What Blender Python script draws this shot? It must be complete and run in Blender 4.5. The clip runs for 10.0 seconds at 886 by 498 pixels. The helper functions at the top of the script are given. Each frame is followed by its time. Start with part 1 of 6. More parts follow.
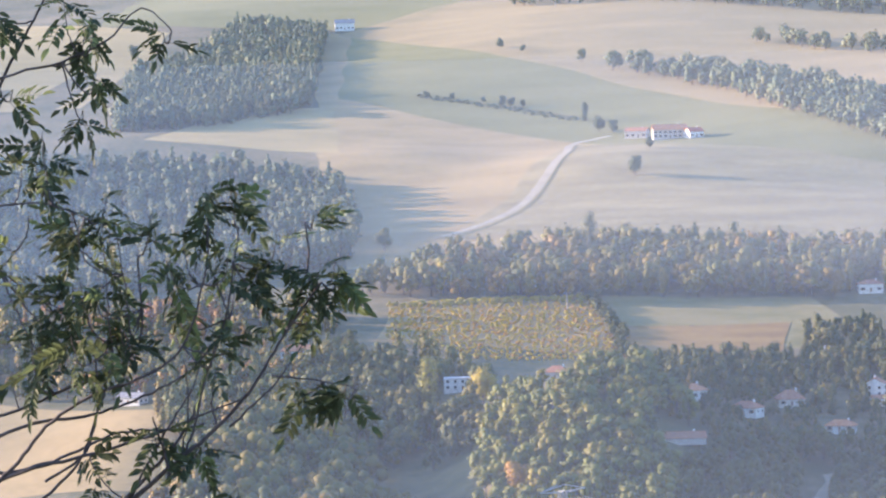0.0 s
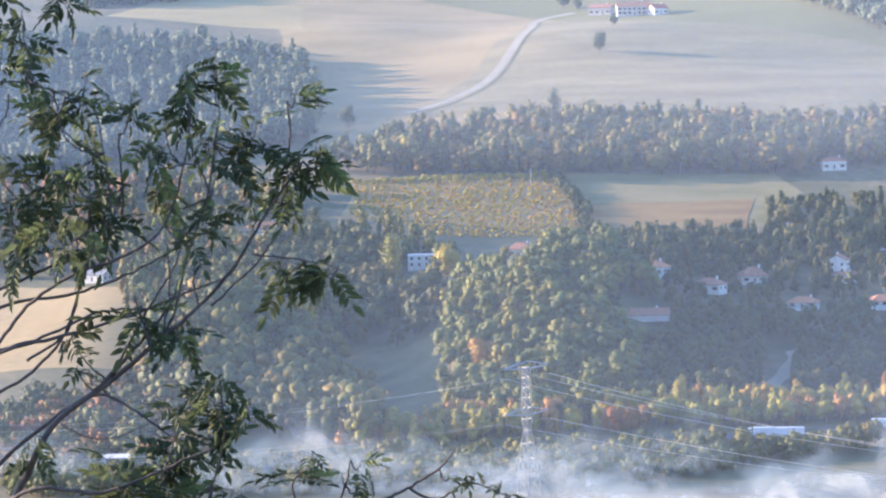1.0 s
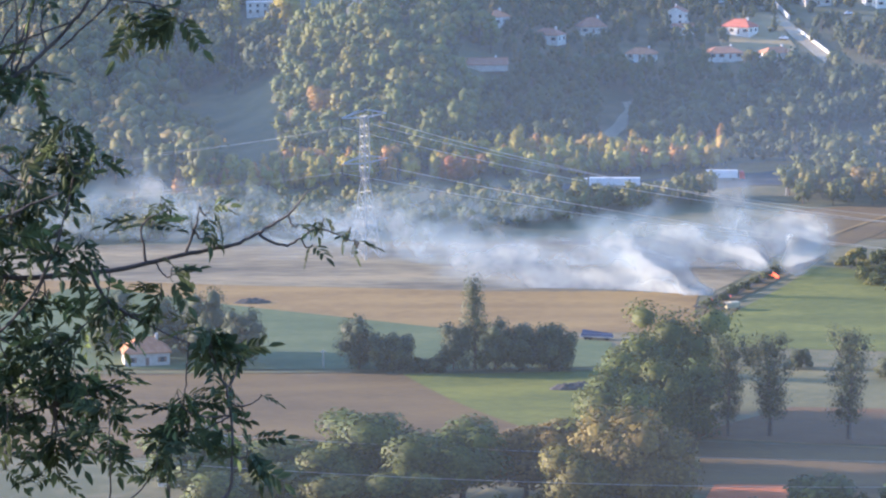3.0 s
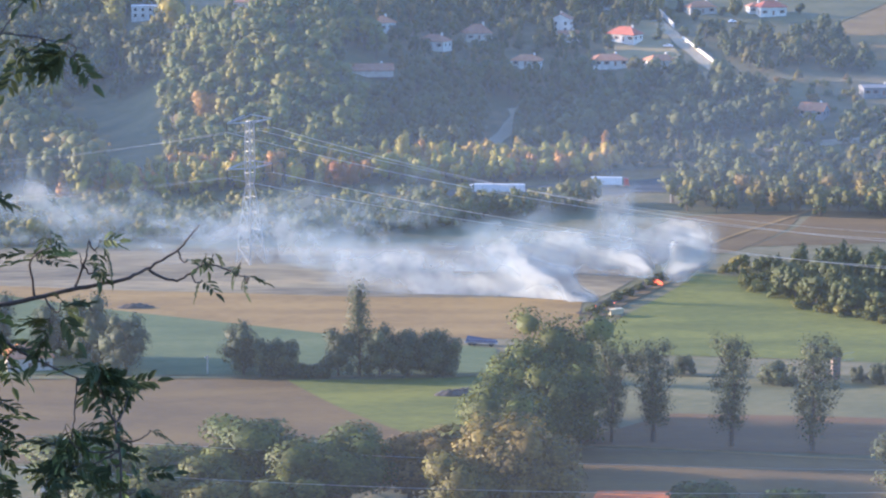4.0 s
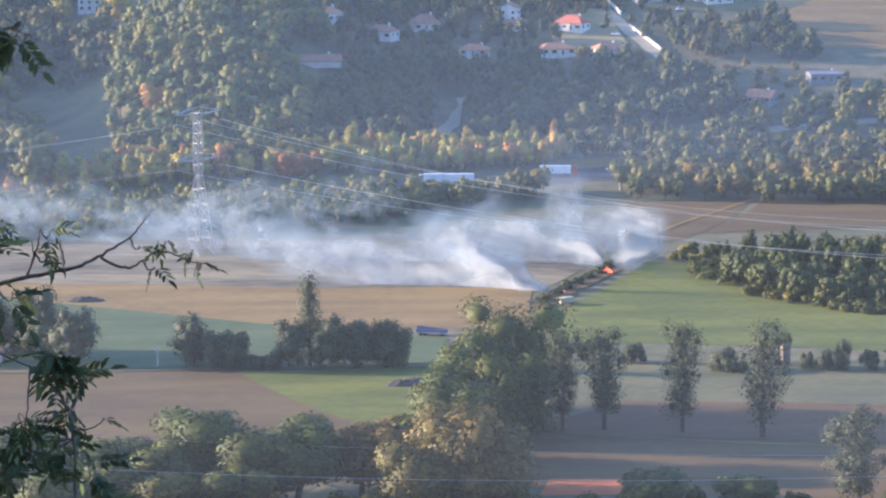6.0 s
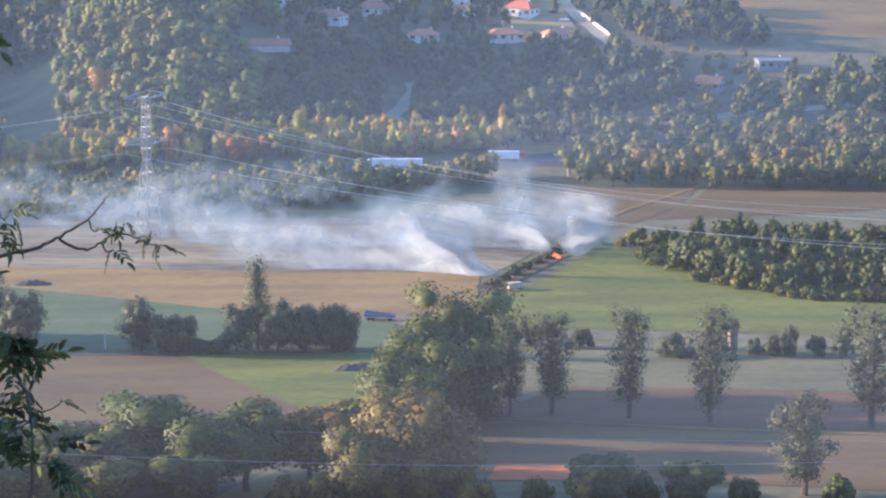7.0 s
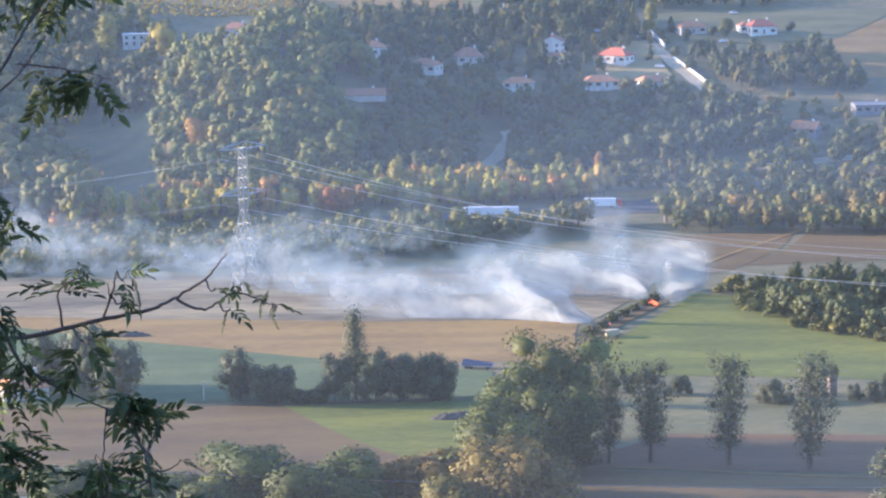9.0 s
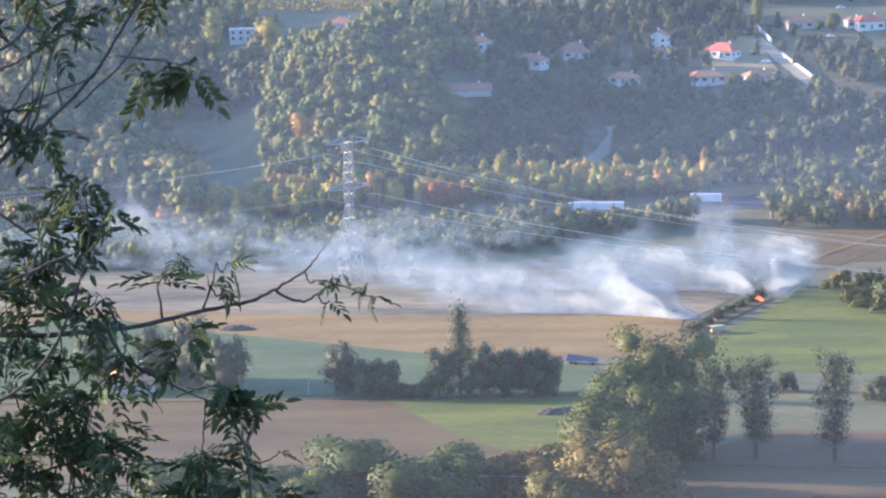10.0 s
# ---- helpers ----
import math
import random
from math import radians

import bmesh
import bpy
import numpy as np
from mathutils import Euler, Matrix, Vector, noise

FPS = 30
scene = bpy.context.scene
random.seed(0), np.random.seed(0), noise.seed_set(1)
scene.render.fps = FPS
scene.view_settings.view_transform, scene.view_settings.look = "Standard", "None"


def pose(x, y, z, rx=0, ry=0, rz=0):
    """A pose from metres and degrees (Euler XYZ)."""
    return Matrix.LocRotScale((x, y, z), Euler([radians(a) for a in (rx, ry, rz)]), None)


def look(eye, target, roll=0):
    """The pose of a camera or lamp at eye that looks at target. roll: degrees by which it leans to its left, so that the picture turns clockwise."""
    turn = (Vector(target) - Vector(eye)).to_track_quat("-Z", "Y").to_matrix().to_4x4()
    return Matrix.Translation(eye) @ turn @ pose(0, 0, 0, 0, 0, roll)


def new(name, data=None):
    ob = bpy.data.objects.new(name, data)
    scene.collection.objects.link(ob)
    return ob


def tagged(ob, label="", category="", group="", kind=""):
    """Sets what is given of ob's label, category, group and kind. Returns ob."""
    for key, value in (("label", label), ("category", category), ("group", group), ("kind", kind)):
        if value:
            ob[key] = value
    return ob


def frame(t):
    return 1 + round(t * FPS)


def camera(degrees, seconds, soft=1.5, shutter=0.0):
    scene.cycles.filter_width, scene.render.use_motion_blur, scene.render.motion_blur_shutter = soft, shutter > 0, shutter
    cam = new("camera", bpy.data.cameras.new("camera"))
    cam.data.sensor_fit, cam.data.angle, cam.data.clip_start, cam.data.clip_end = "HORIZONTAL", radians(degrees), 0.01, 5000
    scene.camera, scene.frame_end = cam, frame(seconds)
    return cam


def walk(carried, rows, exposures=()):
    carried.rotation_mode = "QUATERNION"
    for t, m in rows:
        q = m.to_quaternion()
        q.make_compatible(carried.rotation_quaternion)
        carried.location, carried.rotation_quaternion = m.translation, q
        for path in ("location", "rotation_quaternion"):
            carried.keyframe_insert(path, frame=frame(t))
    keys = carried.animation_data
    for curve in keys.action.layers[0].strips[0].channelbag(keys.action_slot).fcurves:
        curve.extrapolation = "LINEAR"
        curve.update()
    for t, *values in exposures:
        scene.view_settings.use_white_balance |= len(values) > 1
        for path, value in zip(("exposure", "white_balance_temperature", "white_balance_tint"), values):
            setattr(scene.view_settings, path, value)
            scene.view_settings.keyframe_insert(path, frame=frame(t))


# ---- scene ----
# ---- camera ----
cam = camera(17.823, 10.0, soft=2.2)
# seconds; place; turn to the right, tilt and lean in degrees
PATH = [(0, 0.136, 0, 149.87, -6.279, -1.498, -1.367),
        (0.2, 0.125, 0, 149.874, -6.214, -1.749, -1.346),
        (0.5, 0.109, 0, 149.881, -6.162, -2.549, -1.506),
        (0.8, 0.084, 0, 149.88, -5.655, -3.618, -1.505),
        (1, 0.068, 0, 149.879, -5.602, -4.008, -1.332),
        (1.2, 0.064, 0, 149.883, -5.648, -4.721, -1.515),
        (1.5, 0.058, 0, 149.89, -5.366, -5.437, -1.264),
        (1.8, 0.053, 0, 149.868, -5.295, -6.157, -1.22),
        (2, 0.05, 0, 149.854, -5.074, -7.158, -1.181),
        (2.2, 0.048, 0, 149.863, -4.864, -7.797, -1.12),
        (2.5, 0.046, 0, 149.877, -3.745, -8.473, -0.78),
        (2.8, 0.032, 0, 149.875, -3.245, -8.924, -0.871),
        (3, 0.023, 0, 149.873, -2.381, -9.153, -0.453),
        (3.1, 0.016, 0, 149.919, -1.468, -9.243, -0.257),
        (3.2, 0.01, 0, 149.965, -0.268, -9.346, 0.166),
        (4.3, 0.002, 0, 149.995, 0.018, -8.79, 0.118),
        (4.5, -0, 0, 150, 0, -8.654, 0),
        (5, 0.005, 0, 149.979, 0.237, -8.783, -0.176),
        (6.3, -0.011, 0, 149.966, 1.533, -9.459, 0.063),
        (6.5, -0.014, 0, 149.964, 1.908, -9.565, 0.324),
        (7, -0.048, 0, 149.961, 2.083, -9.556, 0.141),
        (7.2, -0.062, 0, 149.978, 2.09, -9.559, -0.002),
        (7.5, -0.082, 0, 150.003, 1.808, -9.345, -0.157),
        (7.8, -0.092, 0, 150.001, 1.094, -8.876, -0.342),
        (8, -0.099, 0, 149.999, 0.859, -8.634, -0.394),
        (8.2, -0.105, 0, 149.996, 0.803, -8.507, -0.233),
        (8.5, -0.114, 0, 149.992, 0.575, -8.48, -0.46),
        (8.8, -0.118, 0, 149.994, 0.263, -8.538, -0.622),
        (9, -0.121, 0, 149.996, 0.105, -8.57, -0.683),
        (9.2, -0.118, 0, 149.996, -0.167, -8.593, -0.595),
        (9.5, -0.114, 0, 149.997, -0.557, -8.63, -0.488),
        (9.8, -0.104, 0, 149.991, -1.09, -8.66, -0.479),
        (10, -0.097, 0, 149.987, -2.052, -8.643, -0.82)]
walk(cam, [(t, pose(x, y, z, 90 + tilt, 0, -turn) @ pose(0, 0, 0, 0, 0, lean)) for t, x, y, z, turn, tilt, lean in PATH],
     [(0, 2.1, 5720, 22), (1, 2.13, 5450, 20), (2, 2.0, 5180, 18), (5, 1.9, 5210, 19), (7, 1.87, 5300, 20), (8.5, 1.94, 5220, 19), (10, 2.04, 5220, 19)])

# ---- light ----
SUN_ELEVATION, SUN_TURN = radians(13.3), radians(-80)   # low sun, to the side and a little beyond the valley
world = bpy.data.worlds.new("sky")
scene.world = world
world.use_nodes = True
sky = world.node_tree.nodes.new("ShaderNodeTexSky")
sky.sky_type, sky.sun_disc = "NISHITA", False
sky.sun_elevation, sky.sun_rotation = SUN_ELEVATION, SUN_TURN
sky.dust_density, sky.air_density, sky.ozone_density = 0.6, 1.0, 3.0
background = world.node_tree.nodes["Background"]
world.node_tree.links.new(sky.outputs[0], background.inputs[0])
background.inputs[1].default_value = 0.15
sun = new("sun", bpy.data.lights.new("sun", "SUN"))
sun.data.energy, sun.data.angle, sun.data.color = 4.1, radians(0.6), (1.0, 0.75, 0.49)
sun_way = Vector((math.sin(SUN_TURN) * math.cos(SUN_ELEVATION), math.cos(SUN_TURN) * math.cos(SUN_ELEVATION), math.sin(SUN_ELEVATION)))
sun.matrix_world = look(sun_way * 500, (0, 0, 0))

# ---- materials ----


def material(name, colours, scale=0.1, rough=0.85, bump=0.0, fine=6.0, gloss=0.3, stretch=(1, 1, 1), metal=0.0):
    """A surface of two or more colours mixed by coarse and fine noise, in metres, with relief."""
    m = bpy.data.materials.new(name)
    m.use_nodes = True
    n, li = m.node_tree.nodes, m.node_tree.links
    b = n["Principled BSDF"]
    b.inputs["Roughness"].default_value, b.inputs["Specular IOR Level"].default_value, b.inputs["Metallic"].default_value = rough, gloss, metal
    co, mp = n.new("ShaderNodeTexCoord"), n.new("ShaderNodeMapping")
    mp.inputs["Scale"].default_value = stretch
    li.new(co.outputs["Object"], mp.inputs[0])
    big, small = n.new("ShaderNodeTexNoise"), n.new("ShaderNodeTexNoise")
    big.inputs["Scale"].default_value, big.inputs["Detail"].default_value = scale, 5
    small.inputs["Scale"].default_value, small.inputs["Detail"].default_value = scale * fine, 4
    li.new(mp.outputs[0], big.inputs[0]), li.new(mp.outputs[0], small.inputs[0])
    mix = n.new("ShaderNodeMath")
    mix.operation = "MULTIPLY_ADD"
    li.new(small.outputs[0], mix.inputs[0])
    mix.inputs[1].default_value = 0.45
    half = n.new("ShaderNodeMath")
    half.operation = "MULTIPLY"
    half.inputs[1].default_value = 0.6
    li.new(big.outputs[0], half.inputs[0]), li.new(half.outputs[0], mix.inputs[2])
    ramp = n.new("ShaderNodeValToRGB")
    el = ramp.color_ramp.elements
    while len(el) < len(colours):
        el.new(0.5)
    for i, c in enumerate(colours):
        el[i].position = 0.42 + 0.22 * i / max(1, len(colours) - 1)
        el[i].color = (*c, 1)
    li.new(mix.outputs[0], ramp.inputs[0]), li.new(ramp.outputs[0], b.inputs["Base Color"])
    if bump:
        bp = n.new("ShaderNodeBump")
        bp.inputs["Strength"].default_value, bp.inputs["Distance"].default_value = 0.7, bump
        li.new(small.outputs[0], bp.inputs["Height"]), li.new(bp.outputs[0], b.inputs["Normal"])
    return m


def leaf_material(name, colours, vary=0.14, through_light=0.16, gloss=0.25):
    """Foliage: a colour for each tree, by its "hue", and a lighter or darker one for each leaf."""
    m = bpy.data.materials.new(name)
    m.use_nodes = True
    n, li = m.node_tree.nodes, m.node_tree.links
    b, out = n["Principled BSDF"], n["Material Output"]
    b.inputs["Roughness"].default_value, b.inputs["Specular IOR Level"].default_value = 0.6, gloss
    hue = n.new("ShaderNodeAttribute")
    hue.attribute_name = "hue"
    ramp = n.new("ShaderNodeValToRGB")
    el = ramp.color_ramp.elements
    while len(el) < len(colours):
        el.new(0.5)
    for i, c in enumerate(colours):
        el[i].position, el[i].color = i / max(1, len(colours) - 1), (*c, 1)
    geo, hsv, mr = n.new("ShaderNodeNewGeometry"), n.new("ShaderNodeHueSaturation"), n.new("ShaderNodeMapRange")
    li.new(hue.outputs["Fac"], ramp.inputs[0]), li.new(ramp.outputs[0], hsv.inputs["Color"])
    li.new(geo.outputs["Random Per Island"], mr.inputs[0])
    mr.inputs[3].default_value, mr.inputs[4].default_value = 1 - vary, 1 + vary
    li.new(mr.outputs[0], hsv.inputs["Value"]), li.new(hsv.outputs[0], b.inputs["Base Color"])
    tr, mx = n.new("ShaderNodeBsdfTranslucent"), n.new("ShaderNodeMixShader")
    li.new(hsv.outputs[0], tr.inputs[0])
    mx.inputs[0].default_value = through_light
    li.new(b.outputs[0], mx.inputs[1]), li.new(tr.outputs[0], mx.inputs[2]), li.new(mx.outputs[0], out.inputs[0])
    return m


GROUND = material("valley_grass", [(0.100, 0.098, 0.042), (0.145, 0.126, 0.058), (0.198, 0.155, 0.077)], 0.012, bump=0.3, fine=14)
STRAW = material("dry_stubble", [(0.268, 0.193, 0.075), (0.319, 0.232, 0.092), (0.358, 0.260, 0.104)], 0.012, bump=0.15, fine=18, stretch=(1, 2.5, 1))
CREAM = material("cream_stubble", [(0.319, 0.242, 0.093), (0.383, 0.290, 0.111)], 0.02, bump=0.15, fine=14, stretch=(1, 3, 1))
PALE_GREEN = material("thin_pasture", [(0.161, 0.153, 0.047), (0.190, 0.175, 0.057), (0.210, 0.187, 0.067)], 0.010, bump=0.15, fine=16, stretch=(1, 2.5, 1))
PINK = material("pale_ploughland", [(0.256, 0.195, 0.082), (0.323, 0.242, 0.101)], 0.012, bump=0.15, fine=14, stretch=(1, 3, 1))
GREY_FIELD = material("grey_fallow", [(0.211, 0.171, 0.074), (0.268, 0.213, 0.092), (0.319, 0.248, 0.105)], 0.014, bump=0.15, fine=14, stretch=(1, 3, 1))
GREEN = material("young_crop", [(0.068, 0.089, 0.030), (0.086, 0.111, 0.037), (0.118, 0.132, 0.049)], 0.02, bump=0.2, fine=12, stretch=(1, 3, 1))
BRIGHT_GREEN = material("fresh_meadow", [(0.087, 0.099, 0.013), (0.122, 0.128, 0.017), (0.174, 0.167, 0.022)], 0.02, bump=0.2, fine=12, stretch=(1, 3, 1))
TAN = material("cut_stubble", [(0.193, 0.117, 0.035), (0.247, 0.152, 0.046), (0.283, 0.181, 0.055)], 0.02, bump=0.15, fine=12, stretch=(1, 4, 1))
SCORCHED = material("scorched_stubble", [(0.096, 0.080, 0.050), (0.192, 0.152, 0.087), (0.288, 0.224, 0.118)], 0.018, bump=0.15, fine=10, stretch=(0.6, 3, 1))
BROWN = material("brown_ploughland", [(0.103, 0.066, 0.024), (0.134, 0.085, 0.029), (0.165, 0.105, 0.033)], 0.02, bump=0.2, fine=12, stretch=(1, 4, 1))
RED_EARTH = material("red_brown_ploughland", [(0.113, 0.063, 0.024), (0.148, 0.076, 0.026), (0.163, 0.096, 0.034)], 0.02, bump=0.2, fine=12, stretch=(1, 4, 1))
OLIVE = material("dull_grassland", [(0.097, 0.094, 0.038), (0.133, 0.123, 0.049), (0.177, 0.148, 0.060)], 0.02, bump=0.2, fine=12, stretch=(1, 4, 1))
TERRACE = material("terrace_grass", [(0.160, 0.150, 0.050), (0.215, 0.180, 0.070), (0.245, 0.200, 0.085)], 0.015, bump=0.15, fine=14, stretch=(1, 3, 1))
ORANGE_EARTH = material("orange_earth", [(0.420, 0.120, 0.036), (0.500, 0.160, 0.054)], 0.05, bump=0.1)
GRAVEL = material("pale_gravel", [(0.306, 0.258, 0.169), (0.379, 0.325, 0.211)], 0.08, bump=0.05)
ASPHALT = material("asphalt", [(0.05, 0.05, 0.05), (0.09, 0.09, 0.085)], 0.1, bump=0.01)
BARK = material("bark", [(0.06, 0.045, 0.035), (0.13, 0.10, 0.075)], 1.5, bump=0.03, stretch=(1, 1, 0.3))
DARK_LEAF = leaf_material("dark_oak_leaf", [(0.057, 0.069, 0.019), (0.087, 0.094, 0.022), (0.148, 0.121, 0.023)])
PINE_LEAF = leaf_material("pine_needle", [(0.109, 0.125, 0.024), (0.138, 0.145, 0.023), (0.214, 0.174, 0.023)])
MIX_LEAF = leaf_material("mixed_autumn_leaf", [(0.073, 0.084, 0.018), (0.103, 0.109, 0.018), (0.159, 0.136, 0.021), (0.215, 0.129, 0.024), (0.252, 0.103, 0.028)])
AUTUMN_LEAF = leaf_material("golden_autumn_leaf", [(0.213, 0.208, 0.034), (0.307, 0.268, 0.038), (0.412, 0.312, 0.038), (0.398, 0.232, 0.046), (0.359, 0.139, 0.038)])
NEAR_LEAF = leaf_material("valley_leaf", [(0.051, 0.073, 0.014), (0.074, 0.093, 0.016), (0.120, 0.111, 0.020), (0.174, 0.119, 0.028), (0.220, 0.111, 0.036)], 0.5)
NEAR_DARK = leaf_material("dull_valley_leaf", [(0.061, 0.072, 0.034), (0.083, 0.093, 0.038), (0.121, 0.114, 0.043)], 0.45)
# bluer than the other woods: distance haze is mixed into this leaf colour
HAZED_FAR_LEAF = leaf_material("hazed_hillside_leaf", [(0.077, 0.102, 0.053), (0.096, 0.125, 0.056), (0.122, 0.141, 0.057), (0.155, 0.156, 0.063)])

# ---- land ----
PROFILE_Y = (-700, 0, 370, 430, 1050, 1150, 1290, 2000, 2730, 4000, 4900)
PROFILE_Z = (400, 148.3, 2, 0, 0, 10, 42, 176, 314, 470, 500)


def height(x, y):
    """Height of the land: the viewer's slope, the flat valley floor, and the far hillside."""
    x, y = np.asarray(x, float), np.asarray(y, float)
    z = sum(np.interp(y + o, PROFILE_Y, PROFILE_Z) for o in (-30, -15, 0, 15, 30)) / 5
    # the second mound, mostly out of view, is added to shade the hollow
    z = z + 29 * np.exp(-((x + 68) / 56) ** 2 - ((y - 1225) / 80) ** 2) + 14 * np.exp(-((x + 265) / 50) ** 2 - ((y - 1215) / 80) ** 2)
    z = z - 9 * np.exp(-((x + 148) / 38) ** 2 - ((y - 1180) / 90) ** 2)
    z = z + 2.5 * np.exp(-((x + 10) / 160) ** 2 - ((y - 900) / 55) ** 2)
    z = z - 7 * np.exp(-((x - 45) / 55) ** 2 - ((y - 1195) / 55) ** 2)
    z = z + 11 * np.exp(-((x + 105) / 90) ** 2 - ((y - 1905) / 75) ** 2) + 8 * np.exp(-((x + 250) / 70) ** 2 - ((y - 1960) / 60) ** 2)
    z = z - 9 * np.exp(-((x - 120) / 110) ** 2 - ((y - 1840) / 60) ** 2)
    far = np.clip((y - 1300) / 500, 0, 1)
    return z + far * (9 * np.sin(x / 210 + y / 330) + 4 * np.sin(x / 90 - y / 150 + 1))


def mesh_of(name, verts, faces, mats, hue=None, index=None, smooth=False, normals=None):
    me = bpy.data.meshes.new(name)
    verts, faces = np.asarray(verts, np.float32), np.asarray(faces, np.int32)
    k = faces.shape[1]
    me.vertices.add(len(verts)), me.loops.add(faces.size), me.polygons.add(len(faces))
    me.vertices.foreach_set("co", verts.ravel())
    me.loops.foreach_set("vertex_index", faces.ravel())
    me.polygons.foreach_set("loop_start", np.arange(0, faces.size, k, dtype=np.int32))
    if index is not None:
        me.polygons.foreach_set("material_index", np.asarray(index, np.int32))
    me.polygons.foreach_set("use_smooth", np.full(len(faces), smooth))
    for m in mats:
        me.materials.append(m)
    me.update(calc_edges=True)
    if hue is not None:
        me.attributes.new("hue", "FLOAT", "POINT").data.foreach_set("value", np.asarray(hue, np.float32))
    if normals is not None:   # foliage and smoke shade as rounded bodies
        me.normals_split_custom_set_from_vertices(normals)
    return me


def sheet(us, vs, place):
    u, v = np.meshgrid(us, vs)
    verts = place(u.ravel(), v.ravel())
    i = np.arange(len(us) * (len(vs) - 1)).reshape(len(vs) - 1, len(us))[:, :-1].ravel()
    return verts, np.stack([i, i + 1, i + 1 + len(us), i + len(us)], 1)


def land(x, y):
    return np.stack([x, y, height(x, y)], 1)


xs = np.concatenate([np.arange(-2600, -400, 50), np.arange(-400, 400, 8), np.arange(400, 2601, 50)])
ys = np.concatenate([np.arange(-650, 400, 15), np.arange(400, 1400, 8), np.arange(1400, 3000, 10), np.arange(3000, 4901, 60)])
v, f = sheet(xs, ys, land)
tagged(new("ground", mesh_of("ground", v, f, [GROUND], smooth=True)), "rolling valley land of rough grass and fields", "ground", kind="structure")


def field(name, corners, mat, label, lift=0.12):
    """A four-sided field laid on the land, with slightly uneven borders."""
    a, b, c, d = [np.array(p) for p in corners]
    n = int(max(np.linalg.norm(b - a), np.linalg.norm(c - d)) / 7) + 2
    k = int(max(np.linalg.norm(d - a), np.linalg.norm(c - b)) / 7) + 2

    def place(u, w):
        p = np.outer((1 - u) * (1 - w), a) + np.outer(u * (1 - w), b) + np.outer(u * w, c) + np.outer((1 - u) * w, d)
        p[:, 0] += 1.8 * np.sin(p[:, 1] / 19)
        p[:, 1] += 2.0 * np.sin(p[:, 0] / 31) + 0.8 * np.sin(p[:, 0] / 13)
        q = land(p[:, 0], p[:, 1])
        q[:, 2] += lift
        return q
    v, f = sheet(np.linspace(0, 1, n), np.linspace(0, 1, k), place)
    ob = new(name, mesh_of(name, v, f, [mat], smooth=True))
    return tagged(ob, label, "field", kind="structure")


field("field", [(-254.9, 1638.6), (179.9, 1626.3), (222.0, 1992.4), (-402.6, 2621.7)], STRAW, "broad pale hillside of dry grass", 0.06)
field("field", [(-234.3, 1709.6), (-122.1, 1850.9), (-120.3, 2134.1), (-322.1, 2205.8)], STRAW, "pale stubble field on the hillside beside the track")
field("field", [(-322.4, 2207.7), (127.9, 1771.3), (140.2, 1931.8), (-362.9, 2566.3)], PALE_GREEN, "pale green pasture sloping across the hill", 0.2)
field("field", [(-180.5, 1693.0), (151.6, 1660.5), (168.2, 1833.3), (-125.7, 2007.0)], GREY_FIELD, "greyish fallow field below the farmhouse", 0.2)
field("field", [(-446.9, 2047.5), (-288.3, 1978.0), (-322.6, 2171.5), (-389.3, 2176.8)], CREAM, "small cream stubble field between the woods")
field("field", [(-376.1, 2585.5), (140.7, 1938.8), (188.4, 2567.5), (-277.8, 2760.8)], PINK, "pinkish ploughed field near the hilltop")
field("field", [(-688.8, 2207.2), (-518.0, 2248.3), (-543.5, 2626.7), (-896.5, 2881.7)], CREAM, "cream field near the wood's upper corner")
field("field", [(-621.6, 2682.8), (-314.5, 2598.5), (-278.4, 2767.8), (-732.9, 3552.8)], PALE_GREEN, "pale pasture on the hilltop")
field("field", [(-232.0, 1594.3), (-183.4, 1595.6), (-187.6, 1633.6), (-235.7, 1644.6)], PINK, "narrow bare field among trees")
field("field", [(-63.7, 1375.4), (56.2, 1407.1), (31.9, 1516.0), (-89.4, 1520.9)], TERRACE, "terraced green and brown field behind the village")
field("field", [(-190.6, 1423.9), (-65.4, 1383.5), (-87.8, 1520.0), (-194.3, 1500.9)], PINK, "terrace of rough dry scrub")
field("field", [(-393.9, 1166.8), (-220.7, 1157.5), (-216.2, 1245.2), (-454.0, 1350.5)], STRAW, "tan stubble field below the left wood")
# duller olive stands in for the shade that fills this hollow
field("field", [(-180.6, 1192.1), (-114.2, 1158.0), (-120.4, 1200.1), (-184.4, 1236.4)], OLIVE, "meadow in a hollow, its shade put into the dull green")
field("field", [(-190.5, 727.6), (12.8, 731.6), (13.4, 765.5), (-150, 852)], GREEN, "dark green crop field on the valley floor", 0.22)
field("field", [(-210.8, 807.6), (40.5, 776.6), (42.0, 839.8), (-226.3, 868.6)], TAN, "tan cut stubble field beside the fire")
field("field", [(-226.6, 869.6), (43.4, 834.6), (87.1, 943.3), (-240.3, 923.6)], SCORCHED, "scorched stubble field under the smoke")
field("field", [(35.0, 760.5), (197.8, 737.3), (219.6, 821.0), (79.0, 883.1)], BRIGHT_GREEN, "bright green meadow on the valley floor")
field("field", [(-165.1, 627.5), (7.0, 633.3), (-42.1, 725.7), (-190.0, 725.7)], BROWN, "grey brown ploughed field in the valley")
field("field", [(-2.0, 633.9), (21.6, 636.2), (24.7, 728.3), (-44.0, 725.7)], BRIGHT_GREEN, "green strip beside the ploughed field", 0.05)
field("field", [(23.7, 678.2), (180.1, 669.1), (196.0, 730.4), (25.5, 731.3)], OLIVE, "dull green grass behind the row of trees")
field("field", [(27.9, 647.2), (153.6, 630.4), (163.9, 674.3), (58.7, 682.2)], RED_EARTH, "reddish brown ploughed strip behind trees", 0.2)
